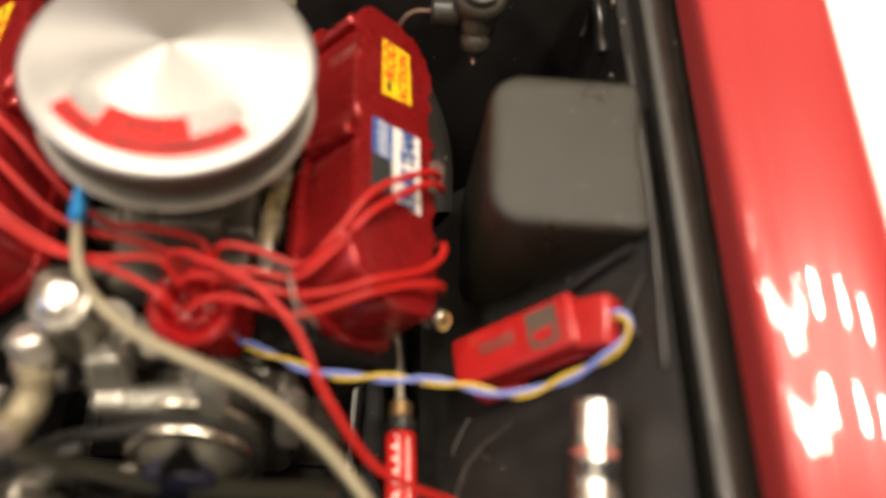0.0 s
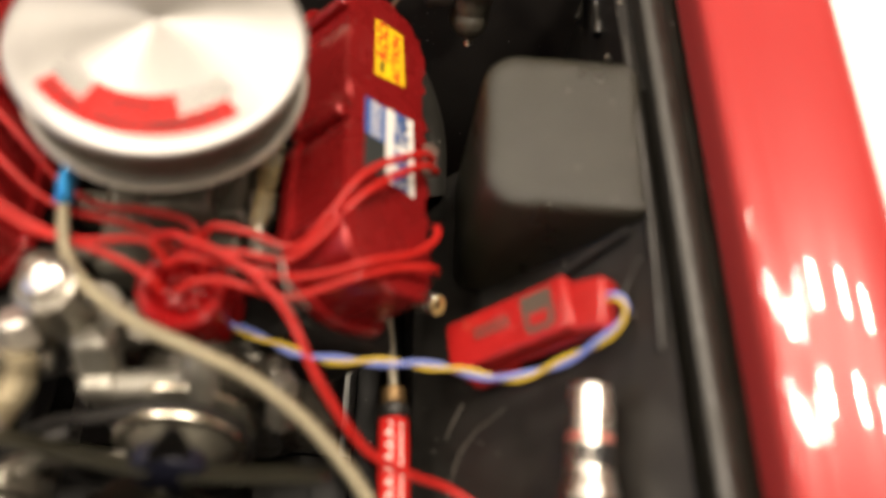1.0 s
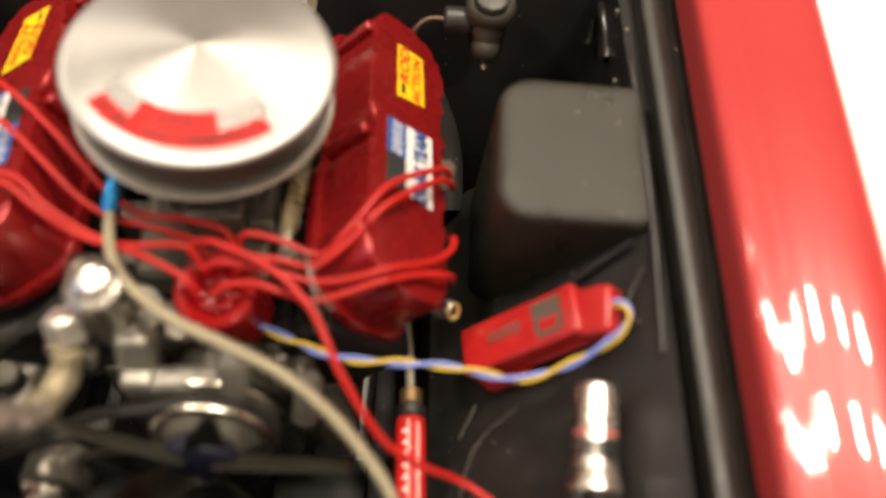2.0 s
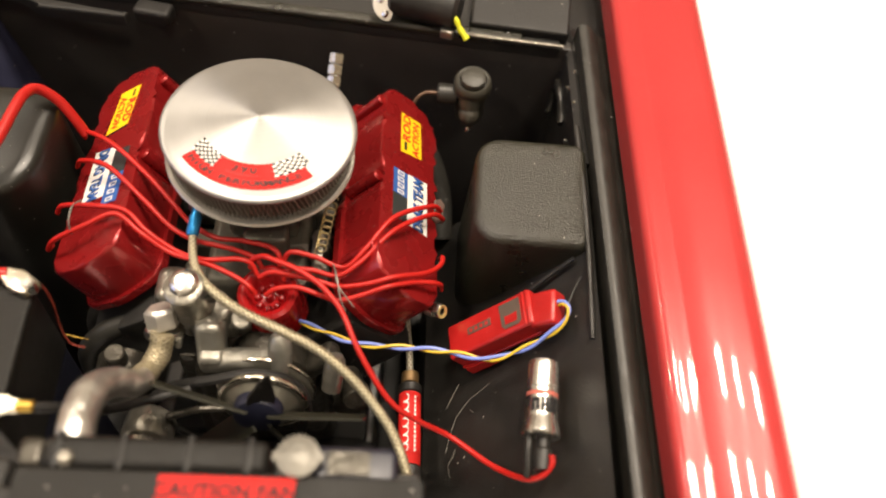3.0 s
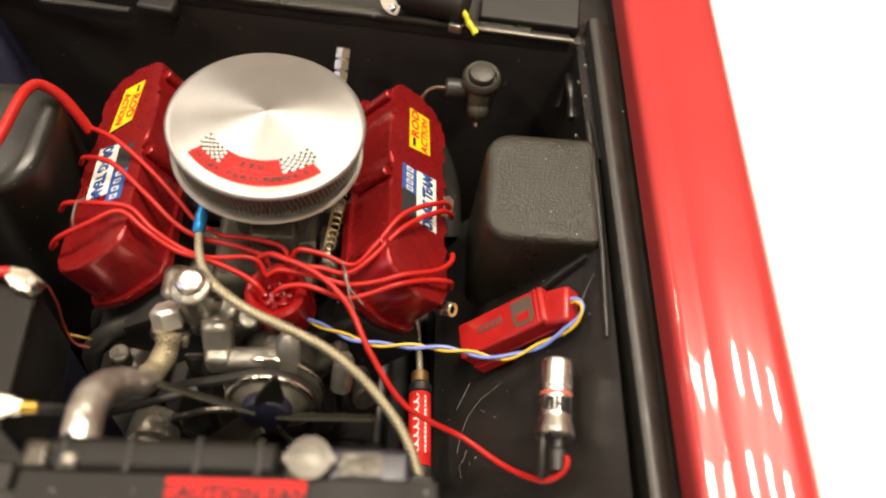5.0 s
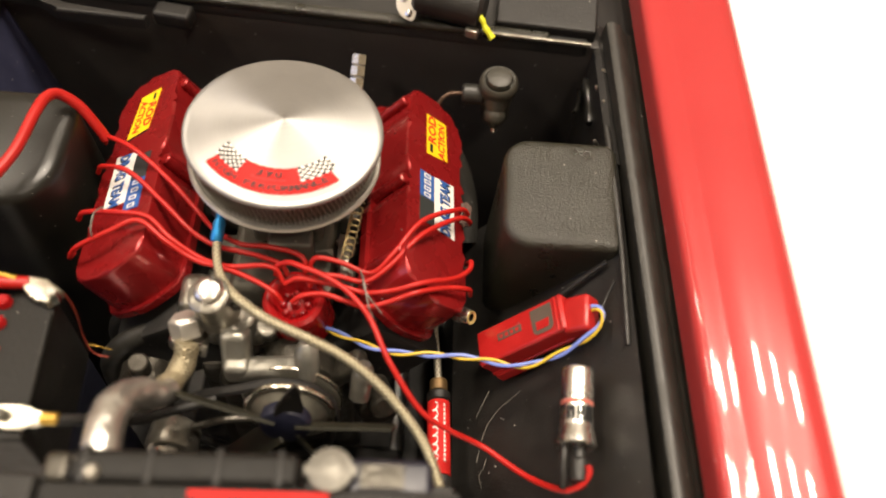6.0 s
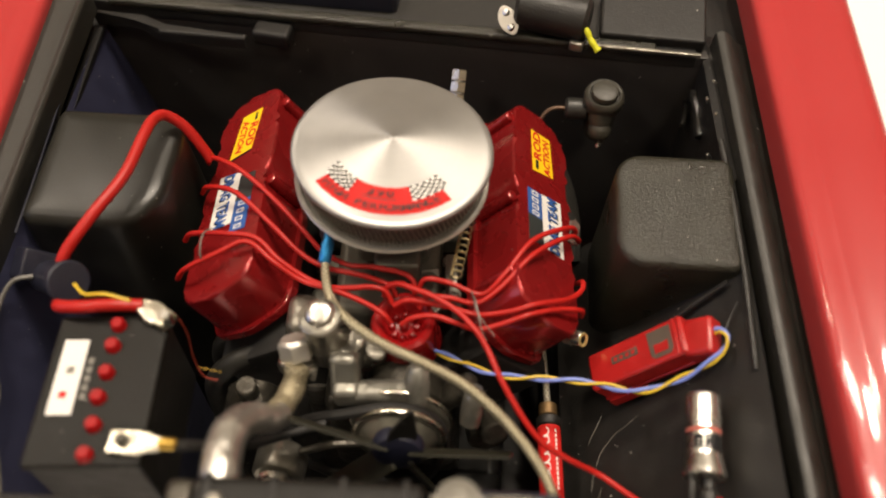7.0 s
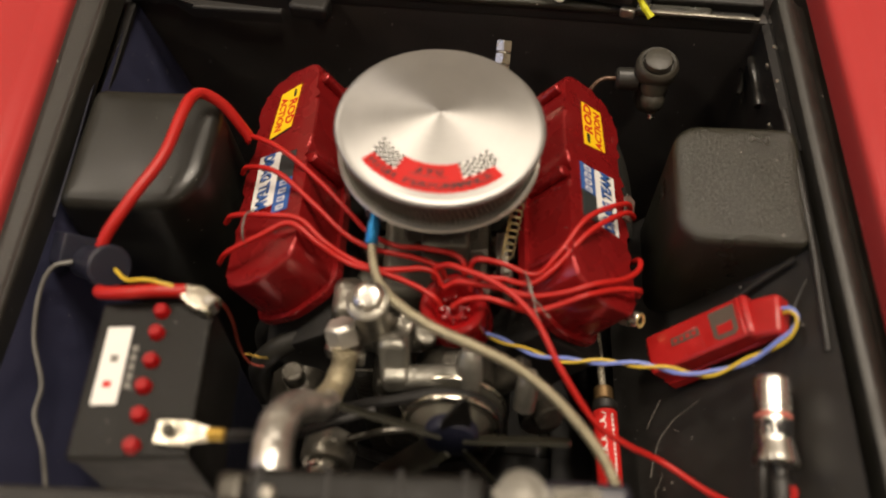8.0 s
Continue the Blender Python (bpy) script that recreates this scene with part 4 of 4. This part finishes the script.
# ---- fuel line and filter ----
fl = thing("braided_fuel_line", (0, 0, 0), (0, 0, 0), "steel braided fuel line with a blue anodised fitting", "hose")
part("braid", tube([(-4.65, -6.2, 34.0), (-4.3, -8.0, 33.9), (-3.6, -9.7, 34.0), (-2.2, -11.3, 34.2), (0.2, -12.9, 34.2), (3.2, -14.1, 34.0), (5.9, -15.1, 33.4), (8.1, -16.4, 32.7), (9.9, -17.8, 31.8), (11.6, -19.6, 30.9), (12.6, -21.3, 30.2), (13.4, -23.4, 29.4), (13.9, -26.0, 28.0)], 0.35, 14, 8, radii=lambda f: 0.31 + 0.06 * min(1.0, 4 * f)), HOSE, fl)
fit = part("fitting", lathe([(0, 0), (0.42, 0), (0.49, 0.15), (0.49, 1.5), (0.38, 1.7), (0.38, 2.2), (0, 2.2)], 12, (-4.7, -6.4, 33.9), (-62, 0, -6)), BLUE_ANOD, fl, "blue anodised hose fitting")
part("fitting_elbow", tube([(-4.8, -4.5, 34.9), (-4.6, -3.6, 34.6), (-3.2, -3.0, 33.0), (-2.0, -2.6, 32.2)], 0.46, 12, 6), NAVY, fl)

ff = thing("fuel_filter", (12.9, -11.6, 22.9), (0, 0, 3), "red inline fuel filter with white print and black ends", "fuel filter")
part("ferrule", rod(0.74, 1.1, (0, 0.4, 0), (90, 0, 0), 16), BROWN_BRASS, ff)
part("end_cap", rod(0.98, 1.0, (0, -0.7, 0), (90, 0, 0), 24, 0.2), BLACK, ff)
part("end_cap", rod(0.98, 1.4, (0, -7.8, 0), (90, 0, 0), 24, 0.2), BLACK, ff)
tubep = part("canister", rod(0.92, 6.2, (0, -1.65, 0), (90, 0, 0), 28, 0.05), DECAL_RED, ff)
part("script_print", tube([(-0.3 + 0.2 * math.sin(k * 1.35), -2.1 - 0.155 * k + 0.16 * math.sin(k * 1.35 + 1.2), 0.9 - 0.06 * abs(math.sin(k * 1.35))) for k in range(31)], 0.075, 6, 4), WHITE, tubep, "white plain squiggle print")
for k in range(13):
    part("print_bar", box(0.15, 0.26, 0.04, (0.42, -2.2 - 0.38 * k, 0.83), 0, rot=(0, 26, 0)), WHITE, tubep, "", False)
part("feed_line", tube([(-0.6, 6.6, 3.0), (-0.4, 4.6, 1.6), (-0.15, 2.4, 0.5), (0, 0.2, 0.0)], 0.3, 10, 6), HOSE_FINE, ff)

bolt = thing("exhaust_stud", (14.6, -7.5, 27.4), (62, 0, 60), "silver stud with a brass ring on the cylinder head", "stud")
part("sleeve", lathe([(0.25, -0.9), (0.62, -0.9), (0.66, -0.6), (0.66, 0.6), (0.55, 0.75), (0.3, 0.7), (0.28, -0.5), (0, -0.5)], 24), CHROME, bolt)
part("ring", lathe([(0.32, 0.72), (0.55, 0.78), (0.58, 0.7), (0.32, 0.66)], 24, (-0.15, 0.15, 0.15)), PALE_BRASS, bolt)

# ---- ignition box and coil on the sloping apron ----
SLOPE = 48.2
ib = thing("ignition_box", (20.75, -9.4, 28.65), (0, -SLOPE + 4.0, 7), "glossy red ignition box with grey printed panels", "ignition box")
part("case", box(8.4, 3.1, 1.9, (-1.0, 0, 0.85), 0.25, 3), BOX_RED, ib)
part("foot_plate", box(9.2, 3.3, 0.35, (-0.6, -0.05, 0.0), 0.12, 2), BOX_RED, ib)
part("end_block", box(2.3, 2.9, 1.7, (4.0, -0.5, 0.75), 0.35, 3, (0, 0, -12)), BOX_RED, ib)
part("mounting_foot", slab([(-5.0, -1.9), (-2.0, -1.9), (-1.6, 1.3), (-5.0, 1.3)], -1.0, 0.0, 0.15, 2), BOX_RED, ib)
for k in range(2):
    part("cooling_fin", box(0.22, 3.0, 0.2, (2.9 - 0.4 * k, 0, 1.8), 0.1, 2), BOX_RED, ib)
for yy in (-1.0, -0.35, 0.35, 1.0):
    part("case_lug", rod(0.3, 1.4, (-5.15, yy, 0.1), (0, 0, 0), 10), BOX_RED, ib)
pl = part("printed_panel", slab([(0.3, -0.8), (0.6, -1.1), (1.9, -1.1), (2.2, -0.8), (2.2, 1.15), (0.2, 1.15)], 1.8, 1.84), PANEL_INK, ib, "grey printed panel", False)
part("panel_field", slab([(0.65, -0.75), (1.8, -0.75), (1.85, 0.05), (1.3, -0.05), (0.65, 0.0)], 1.83, 1.87), BOX_RED, pl, "", False)
pb = part("printed_bar", box(2.3, 0.6, 0.05, (-1.9, 0.2, 1.83), 0), PANEL_INK, ib, "", False)
for k in range(4):
    part("bar_gap", box(0.3, 0.3, 0.04, (-2.7 + 0.52 * k, 0.2, 1.85), 0), BOX_RED, pb, "", False)

co = thing("ignition_coil", (22.75, -14.05, 31.9), (97, 0, -3), "chrome ignition coil with a red band and black boot", "coil")
part("can", lathe([(0, 0), (0.95, 0), (1.1, 0.12), (1.15, 0.4), (1.15, 4.2), (1.2, 4.5), (1.4, 5.3), (1.44, 5.6), (1.34, 5.75), (0, 5.8)], 40), CHROME, co)
part("band", lathe([(1.16, 2.55), (1.17, 2.57), (1.17, 2.83), (1.16, 2.85)], 40), PALE_RED, co, "red printed band")
part("fine_print", join(*[box(0.06, 0.14, 0.22, (1.16 * math.cos(radians(a)), 1.16 * math.sin(radians(a)), 2.2), 0, rot=(0, 0, a)) for a in range(40, 150, 14)]), GREY_INK, co, "", False)
for k, a in enumerate((46, 62, 78, 94, 112, 130)):
    part("print_bar", box(0.06, 0.27, 1.15 if k < 4 else 0.95, (1.165 * math.cos(radians(a)), 1.165 * math.sin(radians(a)), 3.6), 0, rot=(0, 0, a)), INK, co, "", False)
for k, a in enumerate((70, 86, 121)):
    part("print_bar", box(0.06, 0.4, 0.3, (1.165 * math.cos(radians(a)), 1.165 * math.sin(radians(a)), 3.95 - 0.35 * k), 0, rot=(0, 0, a)), INK, co, "", False)
part("boot", lathe([(0, 5.7), (0.5, 5.7), (0.45, 6.5), (0.68, 6.7), (0.72, 7.2), (0.62, 8.1), (0, 8.15)], 24, (0.25, 0, 0)), BLACK, co, "black rubber boot")
part("lead", tube([(-0.75, 0, 5.4), (-0.8, -0.1, 6.6), (-0.7, -0.5, 7.8), (-0.6, -0.9, 8.4)], 0.32, 10, 5), BLACK, co)

TW = smooth_path([(3.2, -10.2, 29.0), (6.1, -11.3, 29.0), (8.8, -12.1, 29.0), (12.8, -12.2, 29.2), (15.9, -12.5, 29.5), (19.0, -13.0, 29.8), (21.9, -12.2, 31.0), (23.9, -11.3, 32.6), (24.5, -10.3, 33.3), (24.1, -9.6, 33.3), (23.3, -9.5, 32.6)], 14)
tw = thing("twisted_wire_pair", (0, 0, 0), (0, 0, 0), "blue and yellow wires twisted together", "wire")


def twisted(phase):
    out, s = [], 0.0
    for i, q in enumerate(TW):
        d = (TW[min(i + 1, len(TW) - 1)] - TW[max(i - 1, 0)]).normalized()
        a = d.cross(Vector((0, 0, 1))).normalized()
        b = a.cross(d)
        if i:
            s += (q - TW[i - 1]).length
        g = 2 * math.pi * s / 5.0 + phase
        out.append(q + 0.15 * (math.cos(g) * a + math.sin(g) * b))
    return out


part("blue_strand", tube(twisted(0.6), 0.145, 8, 0), BLUE_WIRE, tw, "blue strand")
part("yellow_strand", tube(twisted(0.6 + math.pi), 0.115, 8, 0), YELLOW_WIRE, tw, "yellow strand")

thread = thing("loose_thread", (0, 0, 0), (0, 0, 0), "pale frayed thread lying on the black apron", "thread")
part("strand", tube([(19.3, -13.3, 26.35), (18.35, -13.9, 25.3), (17.9, -14.1, 24.8), (17.35, -14.7, 24.2), (16.9, -15.3, 23.7), (16.75, -15.7, 23.5), (16.4, -16.9, 23.1), (16.2, -18.1, 22.9)], 0.06, 5, 3, radii=lambda f: 0.010 + 0.015 * abs(math.sin(f * 31))), THREAD, thread)
part("strand", tube([(16.9, -18.0, 23.6), (16.7, -18.7, 23.3), (16.4, -19.2, 23.1), (16.6, -20.2, 23.2)], 0.06, 5, 4, radii=lambda f: 0.010 + 0.015 * abs(math.sin(f * 17))), THREAD, thread)
part("strand", tube([(16.1, -14.3, 22.9), (16.4, -13.6, 23.2), (17.0, -12.4, 23.9)], 0.022, 5, 4), THREAD, thread)

# ---- brake master cylinder ----
mc = thing("master_cylinder", (16.6, 14.0, 28.4), (8, 0, 0), "dark grey brake cylinder with a round cap", "master cylinder")
part("reservoir", lathe([(0, 0), (1.2, 0), (1.35, 0.5), (1.4, 3.6), (1.6, 3.9), (1.74, 4.3), (1.78, 4.9), (1.7, 5.3), (1.5, 5.5), (1.3, 5.42), (1.28, 5.2), (0, 5.2)], 40), OLIVE_GREY, mc)
part("cap_top", lathe([(0, 6.0), (0.9, 5.98), (1.12, 5.9), (1.2, 5.75), (1.2, 5.3), (1.05, 5.15), (0, 5.15)], 12), OLIVE_GREY, mc)
part("side_port", rod(0.95, 2.0, (-1.2, -0.2, 3.4), (0, -90, 0), 20, 0.2), GREY_DARK, mc)
part("lower_port", lathe([(0, 0.85), (0.32, 0.85), (0.42, 1.15), (0.7, 1.25), (0.95, 1.6), (1.0, 2.2), (0.86, 2.5), (1.05, 3.0), (1.1, 4.2), (0, 4.2)], 22, (-0.1, -3.2, 1.2), (-40, 0, 0)), OLIVE_GREY, mc)
part("bleed_tip", rod(0.3, 0.6, (-0.1, -2.95, 1.55), (-40, 0, 0), 12), CHROME, mc)
part("brake_pipe", tube([(-3.0, -0.2, 3.4), (-4.2, -0.3, 3.4), (-5.0, -0.8, 3.1), (-5.6, -1.8, 2.2), (-5.8, -2.8, 1.0)], 0.2, 10, 6), BROWN_PIPE, mc)

br = thing("breather_tube", (3.7, 13.4, 31.0), (-52, 0, -4), "ribbed silver breather tube behind the air cleaner", "tube")
part("stem", rod(0.6, 4.0, (0, 0, -1.5), (0, 0, 0), 12), CAST, br)
for k in range(3):
    part("collar", lathe([(0, 0), (0.62, 0), (0.72, 0.08), (0.72, 0.92), (0.62, 1.0), (0, 1.0)], 6, (0, 0, 0.2 + 1.08 * k), (0, 0, 30)), SILVER, br)

sp = thing("throttle_spring", (0, 0, 0), (0, 0, 0), "coiled steel throttle return spring", "spring")
hel = []
for k in range(120):
    f = k / 119
    c = Vector((5.7, -2.4, 34.6)).lerp(Vector((5.0, -5.9, 32.2)), f)
    hel.append(c + Vector((0.42 * math.cos(k * 0.46), 0.3 * math.sin(k * 0.46), 0.3 * math.sin(k * 0.46))))
part("coil", tube(hel, 0.065, 6, 0), BRASS_DARK, sp)
part("hook_plate", box(0.8, 1.6, 0.3, (5.0, -7.0, 31.9), 0.1), CAST, sp)

# ---- wiper motor on the cowl ----
wm = thing("wiper_motor", (11.7, 18.9, 37.6), (0, 0, -14), "black wiper motor with a silver bracket on the cowl", "motor")
part("drum", rod(1.9, 6.4, (-3.1, 0, 0), (0, 90, 0), 36, 0.35), BLACK, wm)
brk = part("bracket", slab([(0.75 * math.cos(a) * (1 + 0.15 * math.cos(2 * a)), 1.35 * math.sin(a)) for a in [k * math.pi / 10 for k in range(20)]], -0.12, 0.12, 0.08, 2, (-3.5, -1.7, -0.4), (40, -20, 34)), SILVER_PAINT, wm, "silver bracket plate")
part("bracket_screw", lathe([(0, 0.3), (0.25, 0.25), (0.36, 0), (0, 0)], 14, (-3.85, -1.3, 0.05), (40, -20, 0)), CHROME, brk)
part("bracket_screw", lathe([(0, 0.3), (0.25, 0.25), (0.36, 0), (0, 0)], 14, (-3.1, -2.2, -0.65), (40, -20, 0)), CHROME, brk)
part("end_tab", box(1.2, 0.6, 0.9, (2.7, -1.9, -1.4), 0.15), CAST, wm)
part("yellow_lead", tube([(2.6, -1.0, 0.5), (3.3, -1.5, 0.2), (3.9, -1.9, -0.5), (4.7, -2.3, -1.1)], 0.27, 8, 6, radii=lambda f: 0.17 + 0.06 * math.sin(f * 11) ** 2 + 0.1 * f), LIME, wm, "lime yellow lead")

# ---- radiator hose ----
rh = thing("radiator_hose", (0, 0, 0), (0, 0, 0), "braided silver radiator hose with a hex nut", "hose")
part("hex_nut", lathe([(0, 1.7), (0.95, 1.7), (1.22, 1.5), (1.28, 1.3), (1.28, 0.15), (1.1, 0), (0, 0)], 6, (-5.95, -12.75, 30.7), (-35, 8, 30)), SILVER_PAINT, rh)
part("collar", lathe([(0, -0.75), (1.2, -0.75), (1.42, -0.6), (1.5, -0.3), (1.42, 0.0), (0, 0.05)], 30, (-5.95, -12.8, 30.6), (-35, 8, 12)), CHROME, rh, "chrome collar ring")
part("clamp_lug", box(0.5, 0.7, 1.0, (-4.75, -13.6, 30.2), 0.15, 2, (-35, 8, 0)), CAST, rh)
part("woven_sleeve", tube([(-5.8, -13.5, 31.2), (-5.9, -14.1, 30.5), (-6.1, -14.9, 30.0), (-6.4, -16.1, 30.2), (-6.6, -17.2, 31.0), (-6.9, -18.0, 31.8)], 0.92, 20, 10, radii=lambda f: 0.9 + 0.04 * math.sin(f * 19)), HOSE_BIG, rh)
part("steel_pipe", tube([(-6.2, -17.4, 31.2), (-6.6, -18.1, 31.9), (-7.6, -18.8, 33.4), (-8.2, -20.1, 34.7), (-8.3, -21.7, 35.4), (-8.1, -23.4, 35.7), (-7.9, -24.8, 35.4)], 1.15, 28, 10, radii=lambda f: 0.86 + 0.37 * min(1, max(0, f - 0.06) * 2.0) + 0.012 * math.sin(f * 47)), FOIL, rh, "rubbed bright metal elbow pipe")

# ---- battery and its cables ----
bat = thing("battery", (-17.6, -18.2, 26.4), (0, 0, 5), "black car battery with six red caps and white label", "battery")
part("case", box(7.2, 10.6, 8.2, (0, 0, 4.1), 0.3, 3), DARK, bat)
part("lid", box(7.5, 10.9, 0.9, (0.05, 0, 8.35), 0.25, 3), BATTERY_BLACK, bat)
for k, (cx, cy) in enumerate(((0.6, 4.57), (0.56, 2.96), (0.58, 0.95), (0.43, -0.84), (0.56, -2.76), (0.49, -4.75))):
    part("filler_cap", lathe([(0, 0.62), (0.34, 0.62), (0.44, 0.54), (0.49, 0.4), (0.5, 0.12), (0.53, 0.08), (0.54, 0), (0, 0)], 20, (cx - 0.16, cy, 8.8)), CAP_RED, bat)
lab = part("label", box(1.65, 5.5, 0.06, (-2.1, 0.75, 8.82), 0), WHITE, bat, "white paper label", False)
part("print_bar", box(0.5, 0.5, 0.03, (-2.05, 1.2, 8.86), 0), GREY_INK, lab, "", False)
part("print_bar", box(0.5, 0.45, 0.03, (-2.15, -0.6, 8.86), 0), DECAL_RED, lab, "", False)
for k in range(5):
    part("side_print", box(0.4, 0.45, 0.05, (-0.85, 1.9 - 0.65 * k, 8.81), 0), GREY_INK, bat, "", False)


def terminal(name, loc, rz, label):
    t = thing(name, loc, (0, 0, rz), label, "battery terminal")
    part("lug", slab([(-1.0, -0.75), (0.9, -0.8), (1.3, -0.5), (2.2, -0.45), (2.2, 0.45), (1.3, 0.5), (0.9, 0.8), (-1.0, 0.75)], 0, 0.55, 0.15), SILVER, t)
    part("post", rod(0.4, 0.8, (-0.1, 0, 0.2), (0, 0, 0), 16), CAST_DARK, t)
    return t


tn = terminal("battery_terminal", (-14.5, -22.0, 35.3), 2, "silver battery terminal lug with a post hole")
part("ferrule", rod(0.42, 1.2, (2.1, 0, 0.3), (0, 90, 0), 14), BRASS, tn, "brass ferrule")
tp = thing("battery_terminal", (-14.8, -12.9, 35.3), (0, 0, 155), "silver battery clamp holding a thick red cable", "battery terminal")
part("clamp", slab([(-1.0, -0.6), (0.6, -0.85), (1.8, -0.45), (1.8, 0.45), (0.6, 0.85), (-0.8, 0.7)], 0, 0.8, 0.2), SILVER, tp)
part("screw", rod(0.45, 1.3, (-0.7, 0, 0.0), (0, 0, 0), 6), CHROME, tp)

nc = thing("negative_cable", (0, 0, 0), (0, 0, 0), "black battery cable running to the engine", "cable")
part("cord", tube([(-11.6, -22.0, 35.6), (-10.6, -21.4, 34.4), (-8.6, -19.6, 30.4), (-6.6, -18.0, 28.8), (-3.6, -16.6, 28.3)], 0.36, 10, 8), BELT, nc)
pc = thing("battery_cable", (0, 0, 0), (0, 0, 0), "thick red battery cable to the solenoid", "cable")
part("cord", tube([(-16.2, -12.2, 35.8), (-18.0, -12.6, 36.3), (-20.0, -12.9, 36.3), (-21.8, -12.7, 35.8), (-22.6, -12.0, 34.8)], 0.45, 12, 8), WIRE_RED, pc)
sc = thing("starter_cable", (0, 0, 0), (0, 0, 0), "thick red cable arching over the wheel well", "cable")
part("cord", tube([(-23.4, -9.4, 34.6), (-22.9, -8.4, 36.0), (-21.3, -5.8, 37.3), (-19.9, -2.2, 37.7), (-19.5, 1.8, 37.9), (-19.3, 3.6, 37.7), (-18.8, 4.6, 37.1), (-17.6, 4.7, 35.8), (-16.4, 4.1, 34.0), (-15.9, 3.8, 33.0)], 0.44, 12, 8), WIRE_RED, sc)
sol = thing("starter_solenoid", (-25.1, -8.5, 32.8), (40, 42, 20), "dark grey round starter solenoid on a bracket", "solenoid")
part("drum", lathe([(0, -1.6), (1.1, -1.6), (1.25, -1.3), (1.25, 2.8), (1.5, 2.9), (1.55, 3.2), (1.55, 3.9), (1.4, 4.05), (0, 4.05)], 32), NAVY, sol)
part("bracket", box(3.2, 2.4, 2.6, (-0.6, 0.6, -1.6), 0.3), NAVY, sol)
gw = thing("ground_wire", (0, 0, 0), (0, 0, 0), "grey wire running along the side apron", "wire")
part("cord", tube([(-26.0, -9.0, 33.6), (-27.2, -9.7, 33.8), (-27.9, -11.4, 33.0), (-27.6, -14.5, 32.0), (-26.2, -17.6, 31.4), (-26.1, -19.7, 31.0), (-24.9, -22.0, 30.5), (-24.4, -25.0, 28.5)], 0.17, 8, 8), WIRE_GREY, gw)
yw = thing("sense_wire", (0, 0, 0), (0, 0, 0), "thin yellow wire from solenoid to battery terminal", "wire")
part("cord", tube([(-21.4, -10.9, 35.9), (-20.2, -11.9, 36.3), (-18.6, -12.1, 36.8), (-16.8, -12.3, 36.5)], 0.13, 8, 6), YELLOW_WIRE, yw)
rw = thing("thin_red_wire", (0, 0, 0), (0, 0, 0), "thin copper red wire hanging from the battery", "wire")
part("cord", tube([(-14.6, -12.4, 35.7), (-13.8, -12.6, 35.2), (-13.3, -13.1, 33.8), (-13.2, -13.8, 31.6), (-12.6, -14.5, 30.4), (-11.6, -14.6, 30.0)], 0.07, 8, 8), COPPER, rw)
part("bare_end", tube([(-12.9, -14.1, 30.9), (-12.2, -14.1, 30.6), (-11.3, -14.2, 30.5)], 0.035, 6, 4), BRASS, rw, "bare brass wire end")
